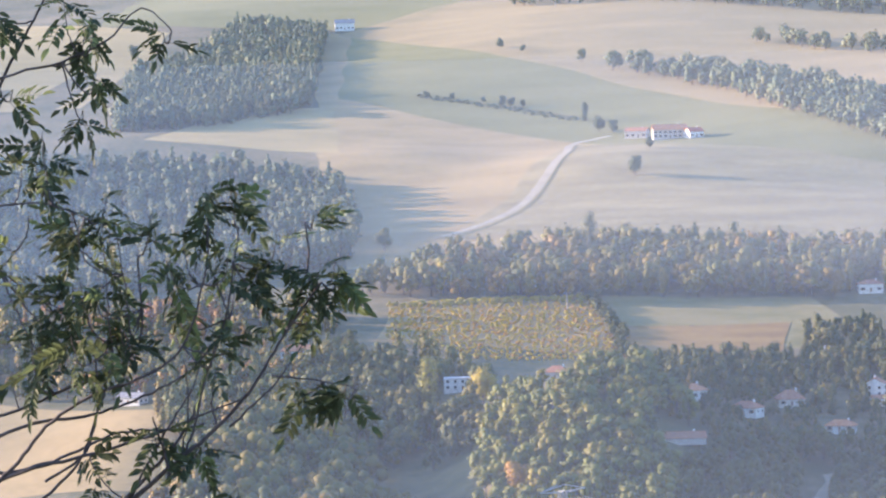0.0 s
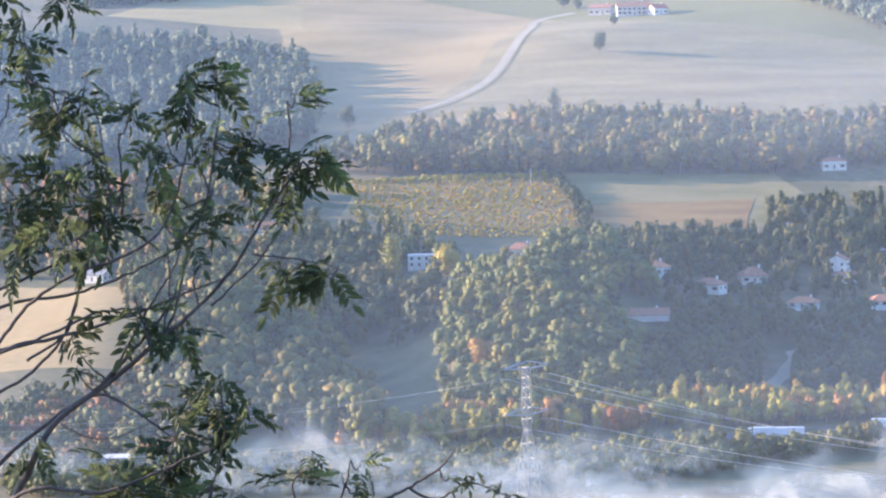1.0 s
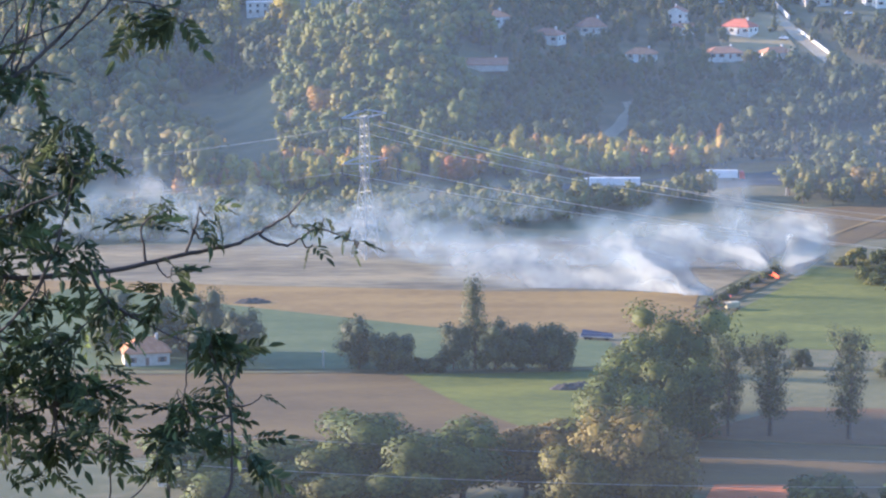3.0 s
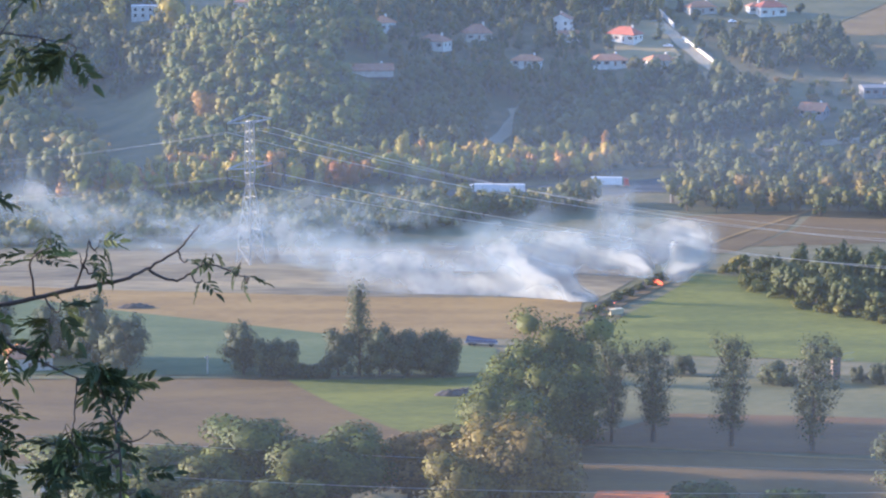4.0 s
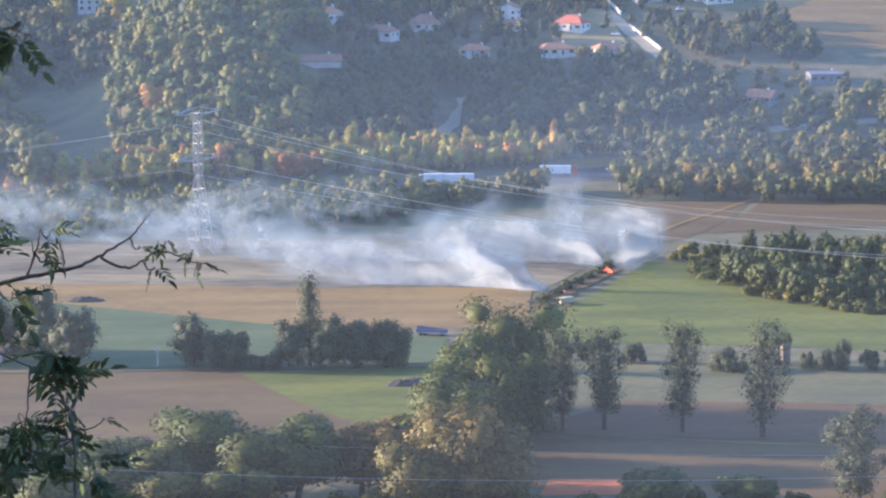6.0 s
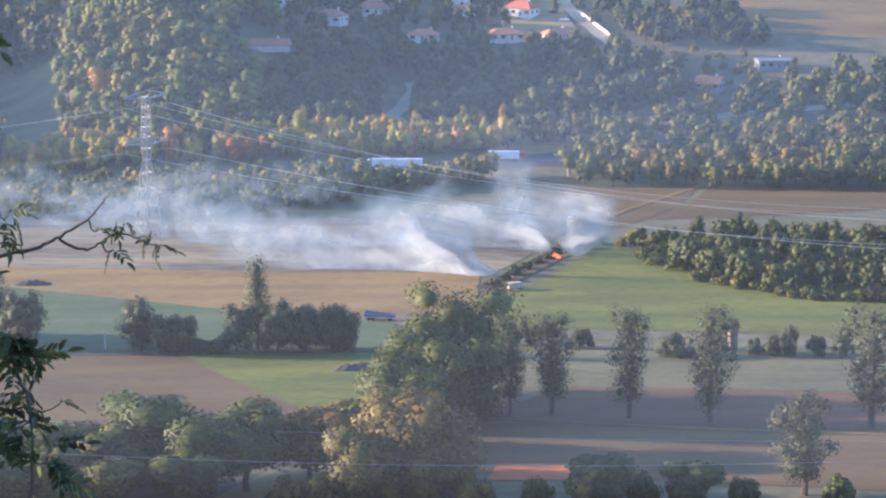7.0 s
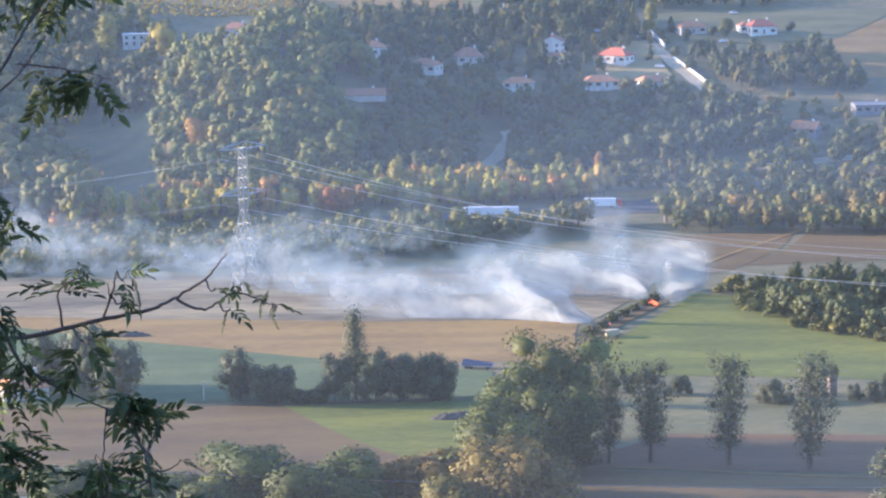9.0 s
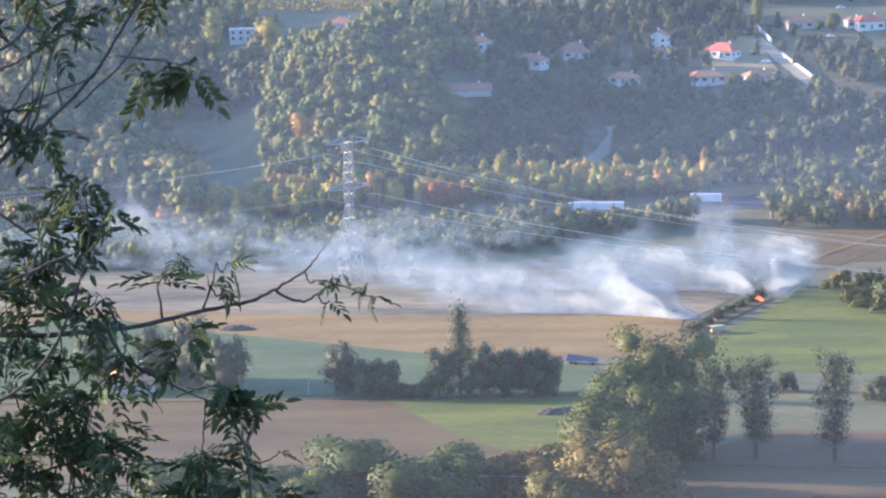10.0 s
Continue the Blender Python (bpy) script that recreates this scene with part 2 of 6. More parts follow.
field("field", [(-2.4, 598.5), (140.7, 575.3), (153.2, 628.4), (-2.6, 647.8)], BROWN, "grey brown ploughed field before the trees")
field("field", [(31.9, 587.3), (49.7, 588.1), (49.9, 602.6), (33.4, 601.7)], ORANGE_EARTH, "patch of bare orange earth", 0.2)
field("field", [(66.9, 901.5), (99.0, 929.0), (135.2, 1035.5), (81.2, 1014.7)], BROWN, "bare brown field beside the wood")
field("field", [(104.3, 943.6), (200.1, 973.4), (210.5, 1024.9), (139.3, 1035.0)], BROWN, "bare brown field beyond the track")
field("field", [(-71.8, 1360.9), (15.4, 1376.7), (16.3, 1456.7), (-76.3, 1449.8)], TAN, "pale tan stubble field above the village", 0.3)
field("field", [(100.8, 1322.2), (183.7, 1319.3), (224.1, 1374.8), (109.3, 1381.6)], OLIVE, "dry grass round the upper houses", 0.3)
field("field", [(74.6, 1257.4), (108.5, 1255.9), (100.9, 1324.2), (72.9, 1320.0)], PINK, "bare dusty garden plots in the village", 0.3)
# olive laid over the hollow's grass to darken it as shade would
field("field", [(-156.3, 1100.4), (-111.1, 1092.8), (-119.5, 1205.5), (-175.3, 1240.8)], OLIVE, "meadow in the hollow beside the knoll, its shade put into the dull green", 0.3)
field("field", [(188.6, 1260.8), (278.6, 1244.7), (304.2, 1364.3), (177.5, 1354.0)], TAN, "dry stubble field above the houses")


field("field", [(-29.1, 567.8), (-16.3, 567.3), (-12.2, 597.3), (-16.0, 602.4)], CREAM, "sunlit strip of dry yellow grass", 0.3)


field("field", [(66.8, 1089.2), (92.8, 1092.4), (92.6, 1109.8), (69.4, 1106.4)], TAN, "bare tan earth beside the motorway")
field("field", [(121.0, 1202.0), (160.4, 1198.4), (157.4, 1233.1), (127.3, 1229.4)], OLIVE, "dry grass clearing near the shed")


def ribbon(name, points, width, mat, label, lift=0.25):
    """A road or track that follows the land."""
    pts = [Vector((*p, 0)) for p in points]
    dense = []
    for i in range(len(pts) - 1):
        p0, p1, p2, p3 = pts[max(i - 1, 0)], pts[i], pts[i + 1], pts[min(i + 2, len(pts) - 1)]
        n = max(2, int((p2 - p1).length / 6))
        for k in range(n):
            t = k / n
            dense.append(0.5 * (2 * p1 + (p2 - p0) * t + (2 * p0 - 5 * p1 + 4 * p2 - p3) * t * t + (3 * p1 - p0 - 3 * p2 + p3) * t ** 3))
    dense.append(pts[-1])
    verts, faces = [], []
    for i, p in enumerate(dense):
        d = (dense[min(i + 1, len(dense) - 1)] - dense[max(i - 1, 0)]).normalized()
        s = Vector((d.y, -d.x, 0))
        for k in (-1, -0.5, 0, 0.5, 1):
            q = p + s * k * width / 2 * (1 + 0.12 * math.sin(i * 1.7 + k))
            verts.append((q.x, q.y, float(height(q.x, q.y)) + lift))
    for i in range(len(dense) - 1):
        faces += [(i * 5 + k, i * 5 + k + 1, i * 5 + k + 6, i * 5 + k + 5) for k in range(4)]
    return tagged(new(name, mesh_of(name, verts, faces, [mat], smooth=True)), label, "road", kind="structure")


ribbon("road", [(-185.7, 1693.4), (-161.2, 1745.3), (-142.0, 1818.4), (-127.5, 1937.8), (-126.9, 2006.9), (-100.9, 2037.3)], 6.0, GRAVEL, "pale gravel farm track winding up the hill", 0.3)
# flat strip: the ditch's shadow line is put into its darker colour
ribbon("ditch", [(-181.6, 1680.7), (-157.3, 1733.6), (-138.2, 1806.6), (-123.9, 1930.0), (-123.4, 2002.1)], 2.2, OLIVE, "flat grassy ditch strip beside the farm track, its shadow put into the colour", 0.36)
ribbon("bank", [(-261.8, 2207.7), (-207.3, 2173.0), (-161.6, 2144.8), (-120.9, 2106.8)], 4.0, OLIVE, "dark grassy bank between two hill fields", 0.4)
ribbon("motorway", [(-292.5, 974.0), (-101.2, 1034.3), (3.4, 1058.6), (70.8, 1076.7), (205.2, 1111.1)], 22, ASPHALT, "motorway behind the trees")
ribbon("road", [(40.1, 802.1), (53.6, 835.0), (82.9, 897.1)], 3.5, BROWN, "dark lane beside the burning field edge", 0.3)
ribbon("road", [(97.6, 1333.6), (107.3, 1287.9), (119.6, 1247.7)], 6, GRAVEL, "pale village road along a white wall", 0.3)
ribbon("road", [(29.4, 1208.5), (30.9, 1199.1), (20.0, 1155.3)], 6, GRAVEL, "pale dirt path through the wood", 0.3)
ribbon("road", [(127.7, 1140.3), (154.1, 1149.4), (214.9, 1165.5)], 8, GRAVEL, "pale side road by the wood", 0.3)
ribbon("road", [(-189.0, 721.7), (-71.6, 725.2), (11.3, 729.6), (136.4, 730.3)], 2.6, OLIVE, "narrow valley lane by the hedge", 0.3)
ribbon("road", [(77.0, 913.9), (101.5, 972.3), (137.2, 1035.3)], 1.8, TAN, "field track across brown land", 0.3)

ribbon("path", [(-15.9, 650.7), (37.2, 647.8), (88.9, 635.5), (152.7, 626.4)], 1.2, TAN, "pale worn path between two fields", 0.3)

# ---- trees ----
rng = np.random.default_rng(4)
ICO = [(0, 0, -1), (0.724, -0.526, -0.447), (-0.276, -0.851, -0.447), (-0.894, 0, -0.447), (-0.276, 0.851, -0.447), (0.724, 0.526, -0.447),
       (0.276, -0.851, 0.447), (-0.724, -0.526, 0.447), (-0.724, 0.526, 0.447), (0.276, 0.851, 0.447), (0.894, 0, 0.447), (0, 0, 1)]
ICO_FACES = [(0, 1, 2), (1, 0, 5), (0, 2, 3), (0, 3, 4), (0, 4, 5), (1, 5, 10), (2, 1, 6), (3, 2, 7), (4, 3, 8), (5, 4, 9),
             (1, 10, 6), (2, 6, 7), (3, 7, 8), (4, 8, 9), (5, 9, 10), (6, 10, 11), (7, 6, 11), (8, 7, 11), (9, 8, 11), (10, 9, 11)]


def clumps(kind):
    """Centres and radii of the leaf clumps of a tree one metre high."""
    c = []
    if kind == "round":
        for i in range(11):
            a, r, z = i * 2.4 + rng.uniform(0, 1), rng.uniform(0.05, 0.25), rng.uniform(0.3, 0.84)
            c.append((r * math.cos(a), r * math.sin(a), z, rng.uniform(0.11, 0.19) * (1.15 - 0.5 * abs(z - 0.5))))
    elif kind == "mass":
        for i in range(11):
            a, z = i * 2.4 + rng.uniform(0, 1), 0.26 + 0.054 * i
            r = rng.uniform(0.12, 0.34) * math.cos(max(0, z - 0.35) * 2.1)
            c.append((r * math.cos(a), r * math.sin(a), z, rng.uniform(0.12, 0.2)))
    elif kind == "pine":
        for i in range(10):
            a, z = i * 2.4 + rng.uniform(0, 1), rng.uniform(0.45, 0.9)
            r = rng.uniform(0.04, 0.22) * (1.4 - z)
            c.append((r * math.cos(a), r * math.sin(a), z, rng.uniform(0.09, 0.15)))
    elif kind == "conifer":
        for i in range(10):
            z = 0.12 + 0.085 * i
            r, a = 0.16 * (1 - z) * rng.uniform(0.3, 1), i * 2.4
            c.append((r * math.cos(a), r * math.sin(a), z, 0.05 + 0.15 * (1 - z)))
    elif kind == "poplar":
        for i in range(11):
            z = 0.14 + 0.077 * i
            r, a = rng.uniform(0.01, 0.07), i * 2.4
            c.append((r * math.cos(a), r * math.sin(a), z, (0.08 + 0.07 * math.sin(z * 3.0)) * rng.uniform(0.8, 1.2)))
    elif kind == "open":
        for i in range(34):
            z = 0.2 + 0.0228 * i + rng.uniform(-0.02, 0.02)
            r, a = rng.uniform(0.02, 0.23) * math.sin(0.2 + z * 2.2) * (0.6 + 0.6 * z), i * 2.4 + rng.uniform(0, 1)
            c.append((r * math.cos(a), r * math.sin(a), z, rng.uniform(0.06, 0.115)))
    elif kind == "dense":
        for i in range(14):
            a, r, z = i * 2.4 + rng.uniform(0, 1), rng.uniform(0.05, 0.3), 0.14 + 0.052 * i
            c.append((r * math.cos(a), r * math.sin(a), z, rng.uniform(0.14, 0.2) * (1.1 - 0.5 * abs(z - 0.4))))
    elif kind == "bush":
        for i in range(17):
            a, r = i * 2.4, rng.uniform(0.08, 0.62)
            c.append((r * math.cos(a), r * math.sin(a), rng.uniform(0.16, 0.72) * (1.1 - 0.5 * r), rng.uniform(0.14, 0.24)))
    return np.array(c)


def crown(kind, leaves, size, core=0.58, close=False):
    """A crown one metre high: uneven clumps, each covered in small leaf tufts that stand off it. Triangles, and the
    outward direction at each corner."""
    vs, fs, ns, at = [], [], [], 0
    cs = clumps(kind)
    heart = (cs[:, :3] * cs[:, 3:4] ** 2).sum(0) / (cs[:, 3] ** 2).sum()
    reach = max(np.linalg.norm(cs[:, :3] - heart, axis=1).max(), 0.05)
    if core:
        for x, y, z, r in cs:
            k = np.array(ICO) * (r * core) * rng.uniform(0.9 if close else 0.75, 1.1 if close else 1.2, (12, 1)) + (x, y, z)
            vs.append(k), fs.append(np.array(ICO_FACES) + at)
            ns.append(np.array(ICO) + 0.7 * (k - heart) / reach)
            at += 12
    share = cs[:, 3] ** 2 / (cs[:, 3] ** 2).sum()
    who = rng.choice(len(cs), leaves, p=share)
    way = rng.normal(size=(leaves, 3))
    way[:, 2] += 0.25
    way /= np.linalg.norm(way, axis=1)[:, None]
    mid = cs[who, :3] + way * cs[who, 3:4] * rng.uniform(0.8 if close else 0.55, 1.24 if close else 1.3, (leaves, 1))
    nor = way + rng.normal(scale=0.4 if close else 0.5, size=(leaves, 3)) + (0, 0, 0.15 if close else 0.3)
    nor /= np.linalg.norm(nor, axis=1)[:, None]
    a = np.cross(nor, rng.normal(size=(leaves, 3)))
    a /= np.linalg.norm(a, axis=1)[:, None]
    b = np.cross(nor, a)
    s = size * rng.uniform(0.6, 1.5, (leaves, 1))
    quad = np.stack([mid - a * s, mid - b * s * 0.6 + nor * s * 0.2, mid + a * s, mid + b * s * 0.6 + nor * s * 0.2], 1).reshape(-1, 3)
    i = np.arange(leaves) * 4 + at
    vs.append(quad), fs.append(np.concatenate([np.stack([i, i + 1, i + 2], 1), np.stack([i, i + 2, i + 3], 1)]))
    ns.append(np.repeat(way + 0.7 * (mid - heart) / reach + 0.3 * nor, 4, axis=0))
    n = np.concatenate(ns)
    return np.concatenate(vs), np.concatenate(fs), n / np.linalg.norm(n, axis=1)[:, None]


def tube(path, radii, sides=6):
    """A tapering tube along a path, as triangles."""
    vs, fs = [], []
    path = [Vector(p) for p in path]
    for i, p in enumerate(path):
        d = (path[min(i + 1, len(path) - 1)] - path[max(i - 1, 0)]).normalized()
        s = d.cross(Vector((0.31, 0.9, 0.23))).normalized()
        t = d.cross(s)
        for k in range(sides):
            a = k / sides * math.tau
            vs.append(p + (s * math.cos(a) + t * math.sin(a)) * radii[i])
    for i in range(len(path) - 1):
        for k in range(sides):
            a, b = i * sides + k, i * sides + (k + 1) % sides
            fs += [(a, b, b + sides), (a, b + sides, a + sides)]
    n = (len(path) - 1) * sides
    fs += [(n, n + k, n + k + 1) for k in range(1, sides - 1)]
    return np.array([tuple(q) for q in vs]), np.array(fs)


def join(parts):
    vs, fs, at = [], [], 0
    for v, f in parts:
        vs.append(v), fs.append(np.asarray(f) + at)
        at += len(v)
    return np.concatenate(vs), np.concatenate(fs)


def trunk(kind):
    """Trunk and limbs of a tree one metre high."""
    top = {"round": 0.62, "pine": 0.85, "conifer": 0.9, "poplar": 0.9, "open": 0.85, "bush": 0.3, "dense": 0.7}[kind]
    parts = [tube([(0, 0, -0.04), (0.01, 0, 0.2 * top), (-0.01, 0.012, 0.6 * top), (0.01, 0, top)], [0.03, 0.022, 0.015, 0.004])]
    for i in range(6):
        a, z = i * 2.4, top * (0.3 + 0.1 * i)
        r = 0.2 if kind in ("round", "open", "bush") else 0.08
        parts.append(tube([(0, 0, z), (r * 0.5 * math.cos(a), r * 0.5 * math.sin(a), z + 0.07), (r * math.cos(a), r * math.sin(a), z + 0.2)], [0.011, 0.007, 0.003], 4))
    return join(parts)


def inside(poly, x, y):
    hit, j = np.zeros(len(x), bool), len(poly) - 1
    for i in range(len(poly)):
        (xi, yi), (xj, yj) = poly[i], poly[j]
        hit ^= ((yi > y) != (yj > y)) & (x < (xj - xi) * (y - yi) / (yj - yi + 1e-9) + xi)
        j = i
    return hit


CLEAR = []   # plots kept free of trees: x, y, radius

# houses: place; width, depth, wall height, roof height in metres; turn in degrees; roof; storeys
HOUSES = [
    ((-139.0, 1320.8), 14, 9, 5.5, 0.5, 4, "flat", 2, "white flat-roofed modern house with ribbon windows"),
    ((-92.7, 1317.2), 12, 9, 3.4, 2.4, -6, "brown", 1, "white house with a low brown tiled roof"),
    ((-27.6, 1253.6), 9, 8, 3.6, 2.4, 38, "orange", 1, "small white house with a red tiled roof"),
    ((-4.5, 1257.2), 13, 9, 3.2, 2.4, -24, "brown", 1, "white bungalow with a red tiled roof"),
    ((14.9, 1284.4), 12, 9, 3.2, 3.4, 12, "brown", 1, "white house with a steep brown roof and chimney"),
    ((54.2, 1301.6), 8, 9, 6.2, 2.2, 78, "brown", 2, "tall white gabled house among trees"),
    ((56.6, 1290.2), 9, 6, 2.6, 1.2, 5, "brown", 1, "low white annexe below the gabled house"),
    ((82.3, 1288.8), 14, 9, 3.2, 2.8, -32, "red", 1, "long house with a bright red tiled roof"),
    ((72.8, 1256.4), 16, 10, 2.6, 2.2, 14, "orange", 1, "low house with an orange tiled roof"),
    ((96.1, 1254.9), 13, 8, 2.4, 2.0, 20, "orange", 1, "low cream house with an orange roof"),
    ((120.9, 1337.8), 13, 8, 3.0, 2.2, 16, "orange", 1, "cream house with an orange tiled roof"),
    ((153.7, 1334.4), 13, 9, 3.8, 2.4, 14, "red", 1, "white house with a red hipped roof"),
    ((146.9, 1338.3), 7, 7, 3.0, 1.6, 10, "brown", 1, "white wing beside the red-roofed house"),
    ((156.0, 1186.5), 11, 8, 2.6, 2.6, -28, "orange", 1, "farm shed with a red tiled roof"),
    ((186.7, 1213.3), 14, 8, 3.2, 0.9, 6, "grey", 1, "grey metal shed with open bays"),
    ((36.7, 1255.0), 13, 8, 2.6, 2.0, -12, "orange", 1, "tiled house half hidden by trees"),
    ((-30.9, 1194.1), 18, 9, 1.4, 2.2, 6, "brown", 0, "long brown barn roof among trees"),
    ((-57.3, 2000.1), 24, 11, 6.0, 3.4, 8, "orange", 2, "long stone farmhouse with an orange tiled roof"),
    ((-80.8, 2019.3), 16, 9, 4.6, 2.2, -14, "brown", 1, "pale stone barn beside the farmhouse"),
    ((-40.1, 1994.5), 11, 9, 4.0, 2.6, 30, "red", 1, "red-roofed outbuilding of the hill farm"),
    ((61.7, 1530.2), 13, 9, 4.2, 1.6, 5, "brown", 1, "white house beside the terraced field"),
    ((-375.0, 2615.7), 18, 12, 6.0, 3.4, 10, "grey", 1, "pale house at the top of the wood"),
    ((-110.5, 737.8), 12, 9, 3.6, 3.0, 14, "orange", 1, "cream house with an orange roof by the lane"),
    ((-289.3, 1291.9), 12, 8, 3.2, 1.8, -20, "grey", 1, "white house with a pale roof below the wood"),
    ((-272.1, 1365.0), 10, 8, 3.2, 2.2, 10, "brown", 1, "white house behind the branches"),
    ((-225.4, 1385.9), 18, 9, 3.4, 2.6, 6, "orange", 1, "long house with an orange tiled roof"),
    ((-221.6, 1007.1), 16, 10, 4.5, 0.8, 5, "flat", 1, "white warehouse beside the motorway"),
    ((-85.2, 603.9), 5, 5, 4.2, 2.2, 80, "orange", 1, "small white gabled building under the trees"),
]
CLEAR += [(p[0], p[1] - o, r * w) for p, w, *_ in HOUSES for o, r in ((0, 0.75), (0.9 * w, 0.6))]
CLEAR += [(*p, 7) for p in ((-123.8, 1277.8), (-122.2, 1260.6), (-97.5, 1148.5), (-96.8, 1140.1), (-149.7, 1288.8), (-148.0, 1273.6))]
CLEAR += [(*p, 9) for p in ((10.9, 1055.5), (16.6, 1055.4), (22.6, 1057.3), (28.0, 1057.2), (57.5, 1070.3), (63.0, 1073.0), (68.4, 1072.7))]
CLEAR += [(*p, 7) for p in ((75.9, 1341.5), (75.9, 1333.5), (101.4, 1278.5), (101.4, 1270.5), (145.0, 1373.9), (145.0, 1365.9), (134.5, 1318.3), (134.5, 1310.3))]
CLEAR += [(*p, 8) for p in ((22, 1166), (20.5, 1153), (19.5, 1140), (19, 1127), (133, 1128), (147, 1133), (162, 1138), (178, 1143), (194, 1147), (150, 1120), (170, 1124))]
CLEAR += [(*p, 11) for p in ((-139.3, 1303.4), (-134.4, 1285.6), (-89.9, 1252.2), (-84.7, 1230.4), (-161.4, 1209.5), (-149.7, 1204.0), (-136.9, 1197.6), (-158.3, 1185.0), (-145.1, 1174.5), (-131.3, 1168.2), (-149.3, 1151.0), (-136.1, 1137.3), (-124.8, 1138.9), (-143.4, 1223.7))]
for p in ((101.1, 1308.9), (107.1, 1285.9), (114.2, 1262.7), (119.6, 1247.7), (28.0, 1200.3), (25.2, 1180.8), (88.6, 1278.1), (92.8, 1302.4)):
    CLEAR.append((*p, 10))


def wood(poly, spacing, kinds, tall, mat, label, leaves=160, leaf=0.75, hues=(0, 1), seed=1, name="wood"):
    """A wood of many trees, too many to count, inside a plot of land."""
    r = np.random.default_rng(seed)
    p = np.array(poly)
    lo, hi = p.min(0), p.max(0)
    gx, gy = np.meshgrid(np.arange(lo[0], hi[0], spacing), np.arange(lo[1], hi[1], spacing))
    x, y = gx.ravel() + r.uniform(-0.45, 0.45, gx.size) * spacing, gy.ravel() + r.uniform(-0.45, 0.45, gx.size) * spacing
    keep = inside(poly, x, y)
    for cx, cy, cr in CLEAR:
        keep &= (x - cx) ** 2 + (y - cy) ** 2 > cr * cr
    x, y = x[keep], y[keep]
    kit = [(crown(k, int(leaves * 0.7), leaf * 0.93 / tall, 0.74, True), tube([(0, 0, -0.04), (0.01, 0, 0.35), (0, 0, 0.75)], [0.025, 0.018, 0.004], 4)) for k in kinds for _ in range(3)]
    vs, fs, hs, ix, ns, at = [], [], [], [], [], 0
    for i in range(len(x)):
        (cv, cf, cn), (tv, tf) = kit[r.integers(len(kit))]
        h, a = tall * r.uniform(0.7, 1.25), r.uniform(0, math.tau)
        w = h * r.uniform(0.85, 1.2)
        m = np.array([[w * math.cos(a), -w * math.sin(a), 0], [w * math.sin(a), w * math.cos(a), 0], [0, 0, h]]).T
        base = (x[i], y[i], float(height(x[i], y[i])))
        spin = np.array([[math.cos(a), -math.sin(a), 0], [math.sin(a), math.cos(a), 0], [0, 0, 1]]).T
        ns += [cn @ spin, (tv * (1, 1, 0) + (0, 0, 0.001)) @ spin]
        for (v, f), k in (((cv, cf), 0), ((tv, tf), 1)):
            vs.append(v @ m + base), fs.append(f + at), ix.append(np.full(len(f), k))
            hs.append(np.full(len(v), hues[0] + (hues[1] - hues[0]) * r.random() ** 1.3 if k == 0 else 0))
            at += len(v)
    if vs:
        me = mesh_of(name, np.concatenate(vs), np.concatenate(fs), [mat, BARK], np.concatenate(hs), np.concatenate(ix), smooth=True, normals=np.concatenate(ns))
        tagged(new(name, me), label, "woodland", kind="stuff")


wood([(-475.0, 2078.1), (-394.6, 2108.0), (-338.3, 2164.1), (-391.9, 2603.2), (-481.7, 2643.7), (-493.6, 2454.8), (-529.0, 2373.3)], 8.5, ["conifer", "mass", "conifer"], 17, HAZED_FAR_LEAF, "dense hillside wood of slender trees", 64, 1.2, seed=2)
wood([(-579.3, 1790.6), (-472.8, 1892.8), (-414.8, 1915.6), (-352.4, 1919.9), (-274.8, 1885.0), (-226.3, 1662.1), (-248.0, 1592.9), (-321.7, 1536.4), (-476.0, 1464.8)], 10, ["poplar", "mass", "conifer"], 16, HAZED_FAR_LEAF, "dense mixed wood below a cream field", 80, 1.15, seed=3)
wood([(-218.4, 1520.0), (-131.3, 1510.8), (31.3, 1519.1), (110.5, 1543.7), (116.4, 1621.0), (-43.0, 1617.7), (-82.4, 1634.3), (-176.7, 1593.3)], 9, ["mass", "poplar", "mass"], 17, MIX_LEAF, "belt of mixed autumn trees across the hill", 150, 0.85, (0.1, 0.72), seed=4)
wood([(-112.3, 2290.8), (-33.9, 2206.8), (90.1, 1925.8), (150.6, 1834.8), (158.7, 1928.4), (31.2, 2185.9), (-34.6, 2270.4)], 11, ["mass"], 17, HAZED_FAR_LEAF, "wooded strip beside the hill pasture", 120, 1, (0.2, 1), seed=5)
wood([(1.8, 2392.7), (164.3, 2248.5), (170.0, 2323.8), (11.5, 2418.4)], 13, ["mass"], 13, HAZED_FAR_LEAF, "far hedgerow between upper fields", 70, 1.2, seed=6)
wood([(-225.7, 2668.9), (183.7, 2505.2), (191.1, 2604.2), (-230.3, 2725.2)], 14, ["mass", "poplar"], 15, HAZED_FAR_LEAF, "far line of trees on the hilltop", 60, 1.2, seed=7)
wood([(-110.0, 1104.4), (-66.1, 1078.1), (-36.0, 1087.7), (-20.1, 1191.7), (-54.2, 1267.5), (-77.6, 1236.1), (-113.8, 1251.5), (-120.1, 1211.6)], 6.6, ["mass", "pine", "mass"], 13, PINE_LEAF, "dense pine and oak wood on a knoll", 300, 0.5, seed=8)
wood([(-40.5, 1090.7), (22.0, 1134.9), (72.8, 1142.9), (149.4, 1167.7), (127.5, 1231.4), (78.8, 1242.6), (23.9, 1242.0), (-29.5, 1183.6)], 8, ["mass"], 12, DARK_LEAF, "dark oak wood below the village", 250, 0.58, (0, 0.7), seed=9)
